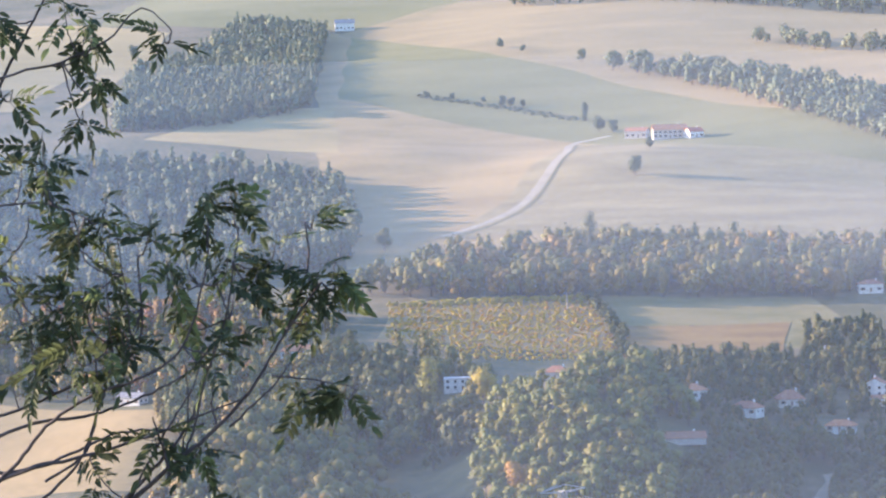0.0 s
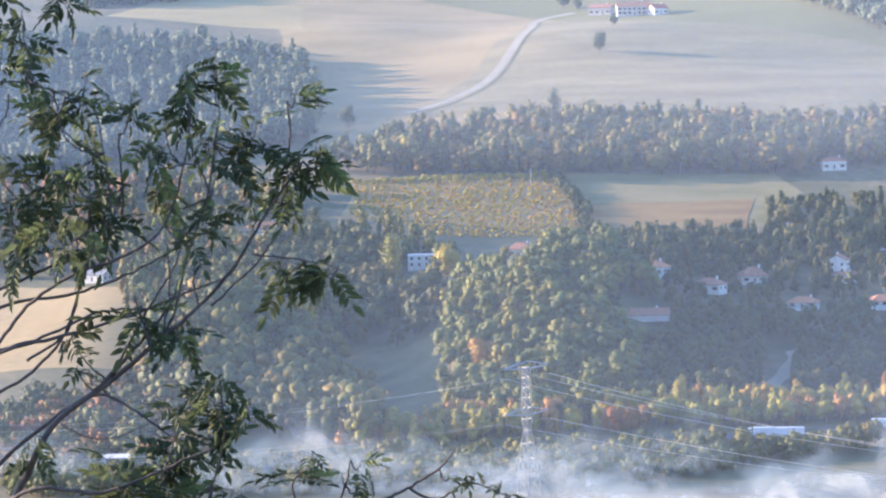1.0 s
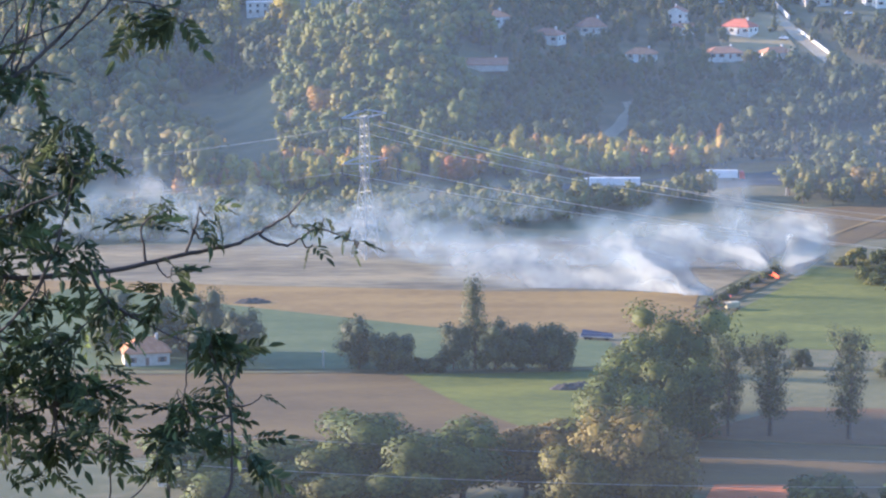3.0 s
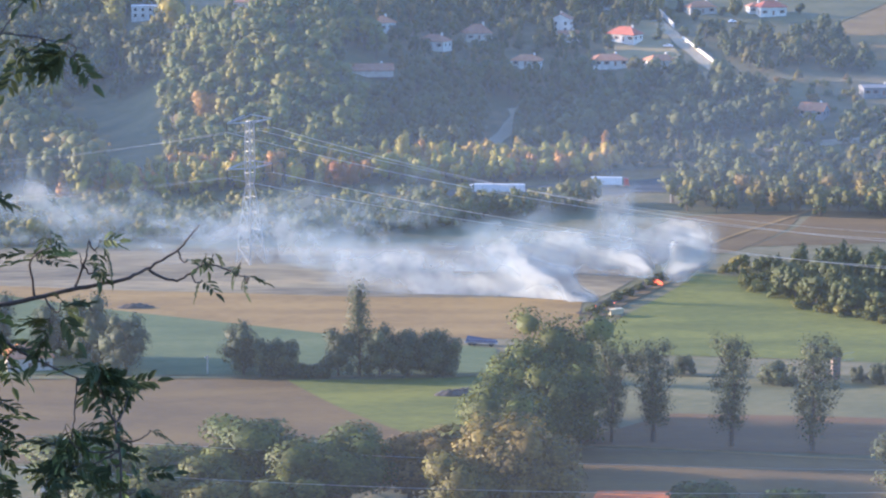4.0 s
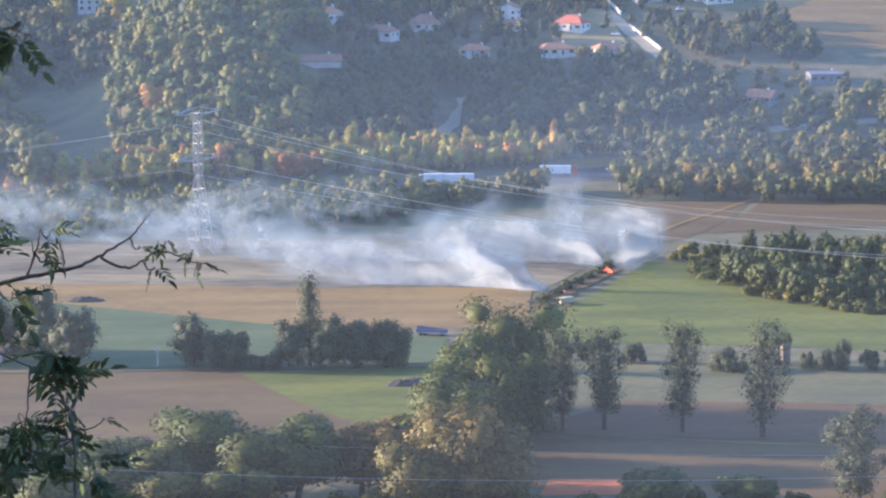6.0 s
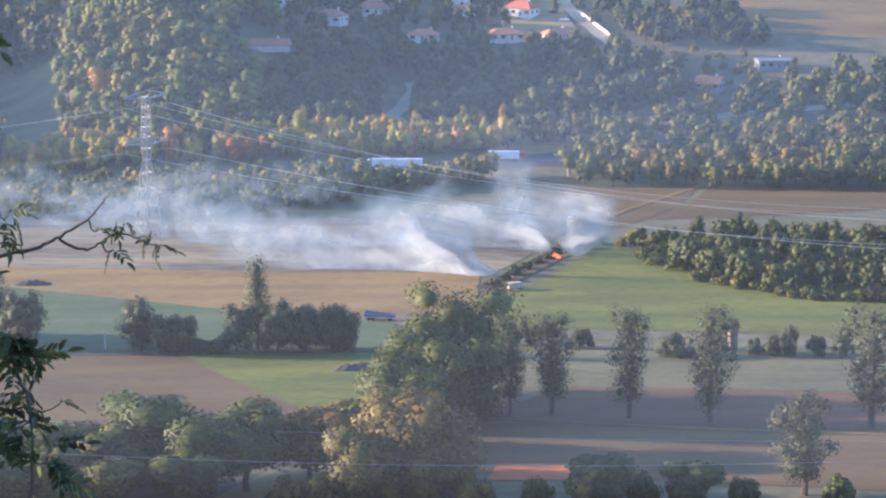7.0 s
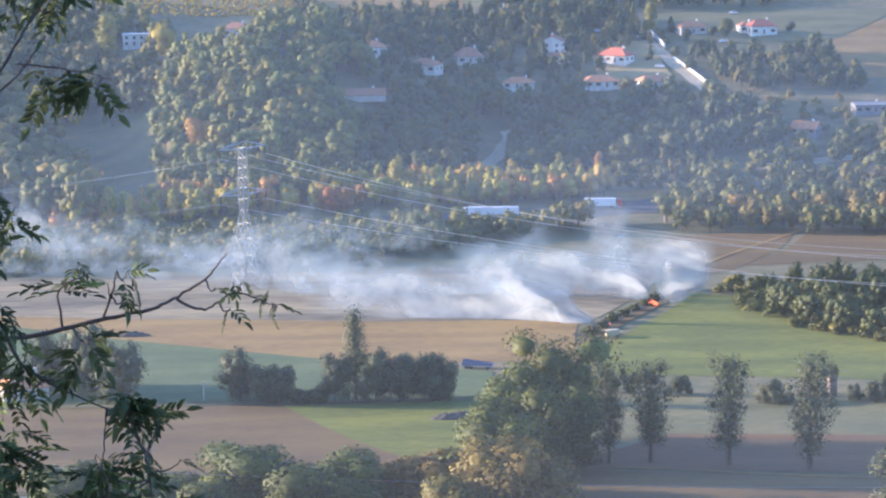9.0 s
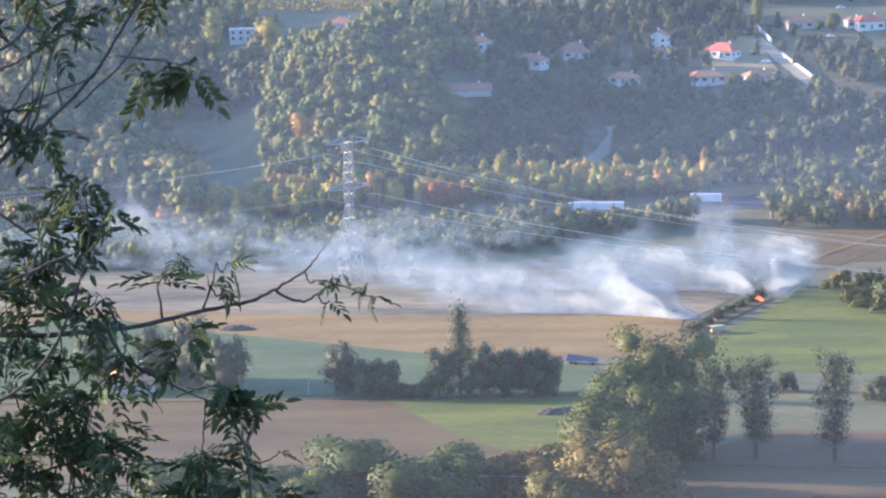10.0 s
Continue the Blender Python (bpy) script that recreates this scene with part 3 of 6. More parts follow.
wood([(-243.3, 935.3), (-102.6, 948.9), (-27.9, 956.0), (15.5, 1007.8), (57.2, 1025.5), (58.8, 1053.9), (-30.2, 1037.8), (-256.4, 987.3)], 8, ["mass", "bush"], 9.5, MIX_LEAF, "bushy trees beside the motorway", 200, 0.55, (0, 0.6), seed=11)
wood([(-221.8, 1104.8), (-130.2, 1057.7), (-149.1, 1178.0), (-196.3, 1253.4), (-221.4, 1251.6), (-246.7, 1161.0)], 8, ["mass"], 19, MIX_LEAF, "wood of oaks with autumn tints", 250, 0.58, (0, 0.72), seed=12)
wood([(84.2, 1025.7), (250, 1003), (262, 1113), (107.3, 1117.7), (82.8, 1062.5)], 8, ["mass", "round"], 10, MIX_LEAF, "scrubby green trees beyond the brown field", 300, 0.5, (0, 0.7), seed=13)
wood([(95.4, 860.4), (104.2, 832), (133.0, 803), (180, 790), (200, 893), (129.9, 893.8), (110.6, 884.5)], 7, ["mass"], 9.0, DARK_LEAF, "dark wood beside the green meadow", 300, 0.48, (0, 0.45), seed=14)
wood([(-186.9, 1236.1), (-120.1, 1197.0), (-126.4, 1264.2), (-187.6, 1378.3), (-214.2, 1368.2), (-205.9, 1277.9)], 8.5, ["mass", "pine"], 14, DARK_LEAF, "shaded wood round a hollow", 270, 0.55, seed=15)
wood([(-436.1, 1339.3), (-220.3, 1270.4), (-212.6, 1357.2), (-211.8, 1472.0), (-315.5, 1505.8), (-468.0, 1439.8)], 11, ["mass", "poplar"], 12, MIX_LEAF, "wooded gardens at the valley's edge", 120, 0.75, seed=16)
wood([(-313.3, 962.2), (-194.9, 1009.5), (-188.7, 1110.8), (-220.1, 1145.0), (-355.4, 1094.6)], 9, ["mass", "bush"], 10, MIX_LEAF, "bushy trees at the field's foot", 130, 0.7, seed=17)
wood([(-54.3, 1219.9), (-10.0, 1304.0), (21.7, 1343.2), (95.6, 1345.0), (97.2, 1367.3), (22.3, 1372.6), (-58.8, 1357.4)], 8, ["mass", "conifer"], 11, DARK_LEAF, "dark hedge of trees behind the village", 240, 0.55, seed=18)
wood([(110.0, 1243.4), (193.3, 1241.4), (186.1, 1298.4), (115.6, 1294.4)], 8, ["mass"], 9, DARK_LEAF, "dark trees beside the village road", 270, 0.5, seed=19)
wood([(-193.9, 1497.7), (-89.5, 1521.0), (-66.1, 1385.4), (-70, 1374), (-134.3, 1376.8), (-187.6, 1423.0)], 3.4, ["bush"], 1.5, AUTUMN_LEAF, "dry autumn scrub on a terrace", 16, 0.5, (0.3, 0.8), seed=20, name="scrub")
wood([(-193.9, 1490), (-89.5, 1505), (-88.5, 1519.0), (-194, 1500)], 3.6, ["bush"], 2.6, AUTUMN_LEAF, "rows of yellow scrub along the terrace edge", 26, 0.6, (0.1, 0.5), seed=30, name="scrub")
wood([(-66, 1376), (-60, 1376), (-66.5, 1440), (-86, 1519), (-91, 1519), (-73, 1440)], 3.2, ["mass"], 4.5, DARK_LEAF, "dark hedge between two terraces", 90, 0.5, (0, 0.5), seed=31, name="hedge")
wood([(104, 828), (133, 799), (180, 786), (182, 794), (134, 808), (105, 838)], 3.2, ["bush"], 2.8, MIX_LEAF, "undergrowth along the wood's foot", 260, 0.4, (0, 0.5), seed=33, name="scrub")
wood([(104.2, 1343.1), (106.5, 1345.2), (113.1, 1289.8), (110.4, 1288.3)], 2.2, ["bush"], 2.4, MIX_LEAF, "clipped green hedge beside the garden wall", 60, 0.4, (0, 0.4), seed=34, name="hedge")
wood([(-258.5, 2198.5), (-183.5, 2149.1), (-122.5, 2096.8), (-123.2, 2109.5), (-184.7, 2163.2), (-260.6, 2216.5)], 6, ["bush"], 2.6, HAZED_FAR_LEAF, "low hedge along the hill bank", 40, 0.6, (0, 0.4), seed=35, name="hedge")
wood([(129.7, 1224.5), (150.5, 1234.4), (187.1, 1229.9), (208.7, 1211.0), (198.0, 1174.9), (160.7, 1179.4), (135.5, 1187.9)], 9.5, ["bush", "mass"], 4.6, MIX_LEAF, "loose scrub on the rough slope by the sheds", 130, 0.5, (0.1, 0.8), seed=36, name="scrub")
wood([(84, 893), (93, 856), (104, 836), (112, 880), (100, 902)], 5.5, ["bush", "mass"], 4.2, MIX_LEAF, "low scrub between the burnt verge and the wood", 130, 0.5, (0, 0.6), seed=32, name="scrub")
wood([(-262.9, 1209.6), (-126.4, 1226.2), (-120.2, 1323.8), (-161.5, 1384.7), (-296.5, 1369.3)], 9, ["mass", "poplar"], 12, MIX_LEAF, "shaded wood beside the white flat-roofed house", 140, 0.65, (0, 0.6), seed=22)


def part(name, data, mat, parent, label=""):
    """One mesh as a part of a thing. data: vertices and faces, or a bmesh."""
    if isinstance(data, bmesh.types.BMesh):
        me = bpy.data.meshes.new(name)
        data.to_mesh(me)
        data.free()
        me.materials.append(mat)
    else:
        v, f = data[:2]
        me = mesh_of(name, v, f, [mat], data[2] if len(data) > 2 else None, smooth=name == "crown", normals=data[3] if len(data) > 3 else None)
    ob = new(name, me)
    ob.parent = parent
    return tagged(ob, label) if label else ob


def thing(name, at, turn=0, label="", category="", group=""):
    ob = new(name)
    ob.matrix_world = pose(*at, 0, 0, turn)
    return tagged(ob, label, category, group)


def on_land(p, sink=0.0):
    return (p[0], p[1], float(height(p[0], p[1])) - sink)


def tree(kind, place, tall, mat, label, hue=0.5, leaves=1500, leaf=0.34, wide=1.0, group=""):
    at = on_land(place)
    ob = thing("tree" if kind != "bush" else "bush", at, rng.uniform(0, 360), label, "tree" if kind != "bush" else "bush", group)
    v, f, n = crown(kind, int(leaves * 1.4), leaf / tall, 0.36) if kind in ("open", "poplar", "conifer") else crown(kind, int(leaves * 1.15), leaf * 1.06 / tall, 0.72, True)
    v = v * (tall * wide, tall * wide, tall)
    part("crown", (v, f, np.clip(hue + rng.normal(0, 0.03, len(v)), 0, 1), n), mat, ob)
    v, f = trunk(kind)
    part("trunk", (v * (tall * wide, tall * wide, tall), f), BARK, ob)
    return ob


def grove(poly, spacing, kinds, tall, mat, label, group, leaves=160, leaf=0.75, hues=(0, 1), seed=1):
    """Single trees inside a plot of land, each a thing with its trunk and crown."""
    r = np.random.default_rng(seed)
    p = np.array(poly)
    lo, hi = p.min(0), p.max(0)
    gx, gy = np.meshgrid(np.arange(lo[0], hi[0], spacing), np.arange(lo[1], hi[1], spacing))
    x, y = gx.ravel() + r.uniform(-0.45, 0.45, gx.size) * spacing, gy.ravel() + r.uniform(-0.45, 0.45, gx.size) * spacing
    keep = inside(poly, x, y)
    for cx, cy, cr in CLEAR:
        keep &= (x - cx) ** 2 + (y - cy) ** 2 > cr * cr
    kit = []
    for k in kinds:
        for h in np.linspace(hues[0], hues[1], 5):
            (cv, cf, cn), (tv, tf) = crown(k, leaves, leaf * 0.85 / tall, 0.8, True), trunk(k)
            kit.append((mesh_of("crown", cv, cf, [mat], np.full(len(cv), h), smooth=True, normals=cn), mesh_of("trunk", tv, tf, [BARK])))
    for px, py in zip(x[keep], y[keep]):
        c, t = kit[min(len(kit) - 1, int(r.integers(len(kinds))) * 5 + int(5 * r.random() ** 1.2))]
        h = tall * r.uniform(0.7, 1.25)
        w = h * r.uniform(0.85, 1.2)
        ob = thing("tree", on_land((px, py)), r.uniform(0, 360), label, "tree", group)
        for name, me in (("crown", c), ("trunk", t)):
            piece = new(name, me)
            piece.parent, piece.scale = ob, (w, w, h)


grove([(-146.1, 1057.6), (-114.0, 1057.5), (-31.2, 1074.5), (65.2, 1092.4), (67.1, 1123.9), (-29.8, 1103.4), (-116.8, 1084.0), (-148.3, 1073.8)], 5.2, ["round", "poplar", "round", "conifer"], 10.5, AUTUMN_LEAF, "young autumn tree with golden leaves in the strip", "autumn strip trees", 230, 0.5, (0.08, 0.85), seed=10)
wood([(-52.9, 1177.2), (28.9, 1240.8), (110.8, 1238.2), (99.3, 1357.9), (48.4, 1376.0), (-45.1, 1377.2), (-48.6, 1251.5)], 8, ["mass", "conifer"], 9, DARK_LEAF, "garden trees and hedges between the houses", 200, 0.52, (0, 1), seed=21)
wood([(122.2, 1131.6), (220.0, 1130.1), (235.7, 1215.0), (158.3, 1182.1)], 10, ["mass", "bush"], 9, MIX_LEAF, "loose trees round the red-roofed shed", 230, 0.52, (0, 0.5), seed=23)
wood([(65.7, 1100.5), (113.4, 1112.0), (124.5, 1131.4), (70.8, 1149.1)], 8, ["mass", "conifer"], 9, DARK_LEAF, "trees along the motorway bank", 230, 0.5, (0, 1), seed=24)
wood([(23.7, 1381.7), (104.1, 1386.1), (179.1, 1388.5), (185.5, 1439.8), (24.8, 1444.4)], 9, ["mass", "poplar"], 10, DARK_LEAF, "belt of dark trees above the village", 180, 0.6, (0, 1), seed=25)


# row of tall thin-crowned trees along the field
for p, tall, wide in (((39.7, 651.8), 20, 0.75), ((49.5, 652.1), 20, 1.0), ((67.7, 648.4), 22, 0.9), ((86.0, 643.1), 22, 1.0), ((122.9, 637.1), 24, 1.2), ((97.2, 575.9), 18, 1.3)):
    tree("open", p, tall * 1.2, NEAR_DARK, "tall thin-crowned field tree with dull green leaves", rng.uniform(0.4, 0.8), 3600, 0.27, wide, "row of field trees")
# great trees beside the lane
for p, tall, hue, wide in (((28.9, 671.8), 30, 0.5, 0.85), ((21.0, 659.8), 24, 0.45, 0.9), ((15.9, 644.6), 22, 0.4, 0.9), ((23.6, 639.2), 22, 0.5, 0.8),
                           ((9.5, 576.7), 24, 0.9, 0.9), ((17.1, 572.4), 22, 0.95, 0.9), ((3.5, 567.5), 18, 0.75, 0.9), ((12.7, 616.9), 22, 0.45, 1.0), ((28.5, 647.2), 20, 0.4, 0.9), ((8.6, 596.3), 20, 0.55, 1.0)):
    tree("dense", p, tall, NEAR_LEAF, "great leafy tree with olive and yellowing leaves", hue * 0.72, 5200, 0.38, wide * 1.35, "great trees by the lane")
# trees along the near field edge
for p, tall, hue, kind in (((-67.3, 587.4), 16, 0.2, "round"), ((-56.5, 586.5), 17, 0.25, "round"), ((-45.8, 580.1), 15, 0.35, "round"), ((-38.8, 592.0), 20, 0.2, "round"),
                           ((-27.4, 581.3), 19, 0.3, "round"), ((-20.3, 581.6), 19, 0.25, "round"), ((-7.3, 591.2), 16, 0.8, "round"), ((-1.2, 591.2), 17, 0.75, "round"),
                           ((-11.6, 565.3), 9, 0.5, "bush"), ((-5.8, 565.4), 10, 0.5, "bush"), ((26.7, 562.7), 11, 0.5, "bush"), ((-78.7, 582.8), 18, 0.2, "round"), ((-60.4, 566.3), 14, 0.4, "round"), ((-48.6, 563.3), 12, 0.5, "round"), ((-69.0, 561.2), 14, 0.3, "round"), ((-31.9, 565.6), 12, 0.35, "round"),
                           ((51.9, 565.1), 12, 0.1, "round"), ((62.1, 567.2), 8, 0.1, "bush"), ((72.4, 564.9), 10, 0.1, "round"), ((82.9, 564.5), 8, 0.1, "bush"),
                           ((40.8, 565.0), 8, 0.3, "bush"), ((102.8, 564.4), 8, 0.2, "bush")):
    tree(kind, p, tall, NEAR_LEAF, "round leafy tree in early autumn at the field edge" if kind == "round" else "leafy bush at the field edge", hue, 5200 if kind == "round" else 1800, 0.34, 1.7 if kind == "round" else 0.7, "near field trees")
# hedge and trees in the middle of the valley
for p, tall, kind, wide in (((-52.7, 729.9), 12, "dense", 1.0), ((-46.3, 728.3), 9, "dense", 1.0), ((-42.1, 727.5), 8, "dense", 1.1), ((-36.2, 727.8), 4.5, "bush", 1.0), ((-22.2, 730.4), 20, "poplar", 0.8),
                            ((-27.6, 728.2), 11, "dense", 1.0), ((-16.9, 728.5), 12, "dense", 1.0), ((-9.5, 728.6), 11, "dense", 1.1), ((-2.8, 729.7), 11, "dense", 1.0), ((0.9, 729.7), 9, "dense", 0.9),
                            ((-32.5, 727.0), 4, "bush", 1.0), ((-94.1, 744), 17, "dense", 0.9), ((-84.1, 734.1), 14, "dense", 1.0), ((-107, 753.0), 13, "dense", 1.0), ((-99, 752), 12, "dense", 1.0), ((-122, 754), 14, "dense", 1.0)):
    tree(kind, p, tall * (1.22 if kind != "bush" else 1), NEAR_DARK, "dark green tree in the valley hedge" if kind != "bush" else "dark bush in the valley hedge", rng.uniform(0, 0.5), 2600, 0.28, wide, "hedge trees")
for p, tall, wide in (((63.6, 732.1), 6, 0.8), ((86.3, 720.5), 6.5, 1.3), ((112.9, 719.9), 6, 0.9), ((116.4, 720.4), 9, 0.5), ((124.4, 720.1), 6, 0.7), ((131.0, 718.9), 9, 0.5), ((108.0, 721.7), 5, 0.6), ((51.1, 735.1), 6, 0.6), ((45.1, 735.5), 5, 0.8)):
    tree("bush", p, tall, NEAR_DARK, "dark rounded bush along the meadow's edge", rng.uniform(0, 0.6), 1500, 0.26, wide, "meadow bushes")
# single trees on the hill, the yellow tree in the autumn strip, the cypresses, the red bushes
for p, tall, hue, kind, mat, label in (((-15.9, 1093.3), 17, 0.3, "poplar", AUTUMN_LEAF, "slender bright yellow tree in the autumn strip"), ((-149.7, 1288.8), 26, 0.05, "poplar", AUTUMN_LEAF, "tall pale green poplar by the white house"),
                                       ((-123.8, 1277.8), 18, 0.42, "round", AUTUMN_LEAF, "yellow green tree beside the white house"), ((102.0, 1339.4), 15, 0.1, "poplar", AUTUMN_LEAF, "tall pale green tree beside the village road"), ((111.7, 1339.7), 8, 0.1, "conifer", DARK_LEAF, "dark cypress beside the orange-roofed house"), ((136.3, 1326.1), 10, 0.3, "round", MIX_LEAF, "green garden tree between two houses"), ((61.6, 1326.7), 11, 0.3, "round", MIX_LEAF, "green garden tree behind the gabled house"), ((117.4, 1321.8), 6, 0.1, "round", DARK_LEAF, "dark garden tree below the orange-roofed house"), ((167.4, 1332.8), 6, 0.2, "round", DARK_LEAF, "dark garden tree beside the red-roofed house"), ((130.7, 1330.8), 5, 0.2, "round", DARK_LEAF, "dark garden tree beside the orange-roofed house"), ((101.4, 1090.6), 9, 0.3, "round", MIX_LEAF, "pale green tree beside the motorway bank"), ((-40.1, 1068.1), 11, 1.0, "round", AUTUMN_LEAF, "red leaved bush in the autumn strip"),
                                       ((-97.5, 1148.5), 16, 0.75, "round", AUTUMN_LEAF, "orange tree on the wooded knoll"), ((-34.4, 1070.4), 10, 0.95, "round", AUTUMN_LEAF, "red leaved tree in the autumn strip"),
                                       ((48.5, 1114.6), 15, 0.1, "conifer", AUTUMN_LEAF, "green conifer above the autumn strip"), ((108.7, 1097.1), 11, 0.4, "round", MIX_LEAF, "pale green tree by the motorway"),
                                       ((-211.5, 2406.3), 9, 0.3, "round", HAZED_FAR_LEAF, "lone round tree on the hill"), ((-190.3, 2382.2), 6, 0.2, "round", HAZED_FAR_LEAF, "small lone tree on the hill"),
                                       ((-137.2, 2327.2), 11, 0.4, "round", HAZED_FAR_LEAF, "lone tree at the pasture's edge"), ((-105.7, 2297.1), 14, 0.1, "round", HAZED_FAR_LEAF, "dark tree at the pasture's edge"),
                                       ((-122.9, 2104.1), 14, 0.3, "poplar", HAZED_FAR_LEAF, "tall tree by the farm track"), ((-110.1, 2057.9), 13, 0.2, "round", HAZED_FAR_LEAF, "dark tree beside the farm"),
                                       ((-99.5, 2051.4), 10, 0.3, "round", HAZED_FAR_LEAF, "dark tree beside the farm"), ((-75.7, 1850.4), 14, 0.5, "round", HAZED_FAR_LEAF, "lone bare tree below the farm"),
                                       ((-69.0, 1929.8), 8, 0.4, "round", HAZED_FAR_LEAF, "small tree below the farm"), ((-251.8, 2197.8), 7, 0.2, "round", HAZED_FAR_LEAF, "field bush on the hill"),
                                       ((-189.1, 2164.1), 9, 0.1, "round", HAZED_FAR_LEAF, "field bush on the hill"), ((-182.5, 2163.7), 8, 0.1, "round", HAZED_FAR_LEAF, "field bush on the hill"),
                                       ((-205.9, 2181.6), 5, 0.2, "round", HAZED_FAR_LEAF, "field bush on the hill"), ((-173.7, 2162.4), 6, 0.2, "round", HAZED_FAR_LEAF, "field bush on the hill"), ((-545.8, 2485.5), 15, 0.2, "round", HAZED_FAR_LEAF, "lone tree at the wood's corner"),
                                       ((-231.6, 2196.0), 5, 0.2, "round", HAZED_FAR_LEAF, "field bush on the hill"), ((-93.5, 1626.6), 24, 0.9, "poplar", HAZED_FAR_LEAF, "tall pale tree above the tree belt"),
                                       ((-216.4, 1651.3), 15, 0.9, "round", HAZED_FAR_LEAF, "pale green tree at the wood's edge"), ((-168.0, 1525.4), 19, 0.45, "round", AUTUMN_LEAF, "yellow green tree in the belt"),
                                       ((41.7, 1515.8), 17, 0.6, "round", MIX_LEAF, "brown leaved tree beside the white house")):
    tree(kind, p, tall, mat, label, hue, 1400, 0.42)

# ---- houses ----
WALL = material("white_render", [(0.60, 0.56, 0.47), (0.74, 0.70, 0.62)], 0.5, bump=0.004, fine=10)
STONE = material("pale_stone", [(0.46, 0.40, 0.32), (0.60, 0.54, 0.45)], 0.8, bump=0.02, fine=6)
ROOFS = {"red": material("red_tiles", [(0.40, 0.11, 0.06), (0.52, 0.17, 0.09)], 0.7, bump=0.03, fine=8),
         "orange": material("orange_tiles", [(0.44, 0.18, 0.08), (0.58, 0.27, 0.13)], 0.7, bump=0.03, fine=8),
         "brown": material("brown_tiles", [(0.30, 0.14, 0.08), (0.42, 0.21, 0.12)], 0.7, bump=0.03, fine=8),
         "grey": material("grey_slates", [(0.19, 0.19, 0.19), (0.30, 0.29, 0.28)], 0.7, bump=0.02, fine=8),
         "flat": material("pale_flat_roof", [(0.50, 0.48, 0.45), (0.62, 0.60, 0.56)], 0.3)}
GLASS = material("dark_window", [(0.02, 0.025, 0.03), (0.04, 0.045, 0.05)], 0.5, rough=0.08, gloss=0.6)
SHUTTER = material("painted_shutter", [(0.20, 0.12, 0.08), (0.28, 0.18, 0.12)], 2, rough=0.6)


def box(x0, y0, z0, x1, y1, z1):
    v = [(x, y, z) for z in (z0, z1) for y in (y0, y1) for x in (x0, x1)]
    f = [(0, 2, 3, 1), (4, 5, 7, 6), (0, 1, 5, 4), (2, 6, 7, 3), (0, 4, 6, 2), (1, 3, 7, 5)]
    return np.array(v, float), np.array(f)


def walls(w, d, h, gable):
    """A hollow-looking shell of four walls, pointed at both ends for a gabled roof."""
    v = [(-w / 2, -d / 2, -1.5), (w / 2, -d / 2, -1.5), (w / 2, d / 2, -1.5), (-w / 2, d / 2, -1.5),
         (-w / 2, -d / 2, h), (w / 2, -d / 2, h), (w / 2, d / 2, h), (-w / 2, d / 2, h), (-w / 2, 0, h + gable), (w / 2, 0, h + gable)]
    f = [(0, 1, 5), (0, 5, 4), (2, 3, 7), (2, 7, 6), (1, 2, 6), (1, 6, 5), (3, 0, 4), (3, 4, 7), (5, 6, 9), (7, 4, 8)]
    return np.array(v, float), np.array(f)


def gable_roof(w, d, h, rise, over=0.5, thick=0.25):
    x, y = w / 2 + over, d / 2 + over
    drop = rise * over / (d / 2)
    lower = [(-x, -y, h - drop), (x, -y, h - drop), (-x, 0, h + rise), (x, 0, h + rise), (-x, y, h - drop), (x, y, h - drop)]
    v = lower + [(a, b, c + thick) for a, b, c in lower]
    f = [(6, 7, 9, 8), (8, 9, 11, 10), (0, 2, 3, 1), (2, 4, 5, 3), (0, 1, 7, 6), (4, 10, 11, 5), (0, 6, 8, 2), (2, 8, 10, 4), (1, 3, 9, 7), (3, 5, 11, 9)]
    return np.array(v), np.array(f)


def hip_roof(w, d, h, rise, over=0.5, thick=0.25):
    """A roof that slopes on all four sides, with a short ridge."""
    x, y, k = w / 2 + over, d / 2 + over, max(0.4, (w - d) / 2 + 0.6)
    drop = rise * over / (d / 2)
    lower = [(-x, -y, h - drop), (x, -y, h - drop), (x, y, h - drop), (-x, y, h - drop), (-k, 0, h + rise), (k, 0, h + rise)]
    v = lower + [(a, b, c + thick) for a, b, c in lower]
    f = [(6, 7, 11), (6, 11, 10), (8, 9, 10), (8, 10, 11), (7, 8, 11), (9, 6, 10), (0, 3, 2), (0, 2, 1)]
    for a, b in ((0, 1), (1, 2), (2, 3), (3, 0)):
        f += [(a, b, b + 6), (a, b + 6, a + 6)]
    return np.array(v), np.array(f), k


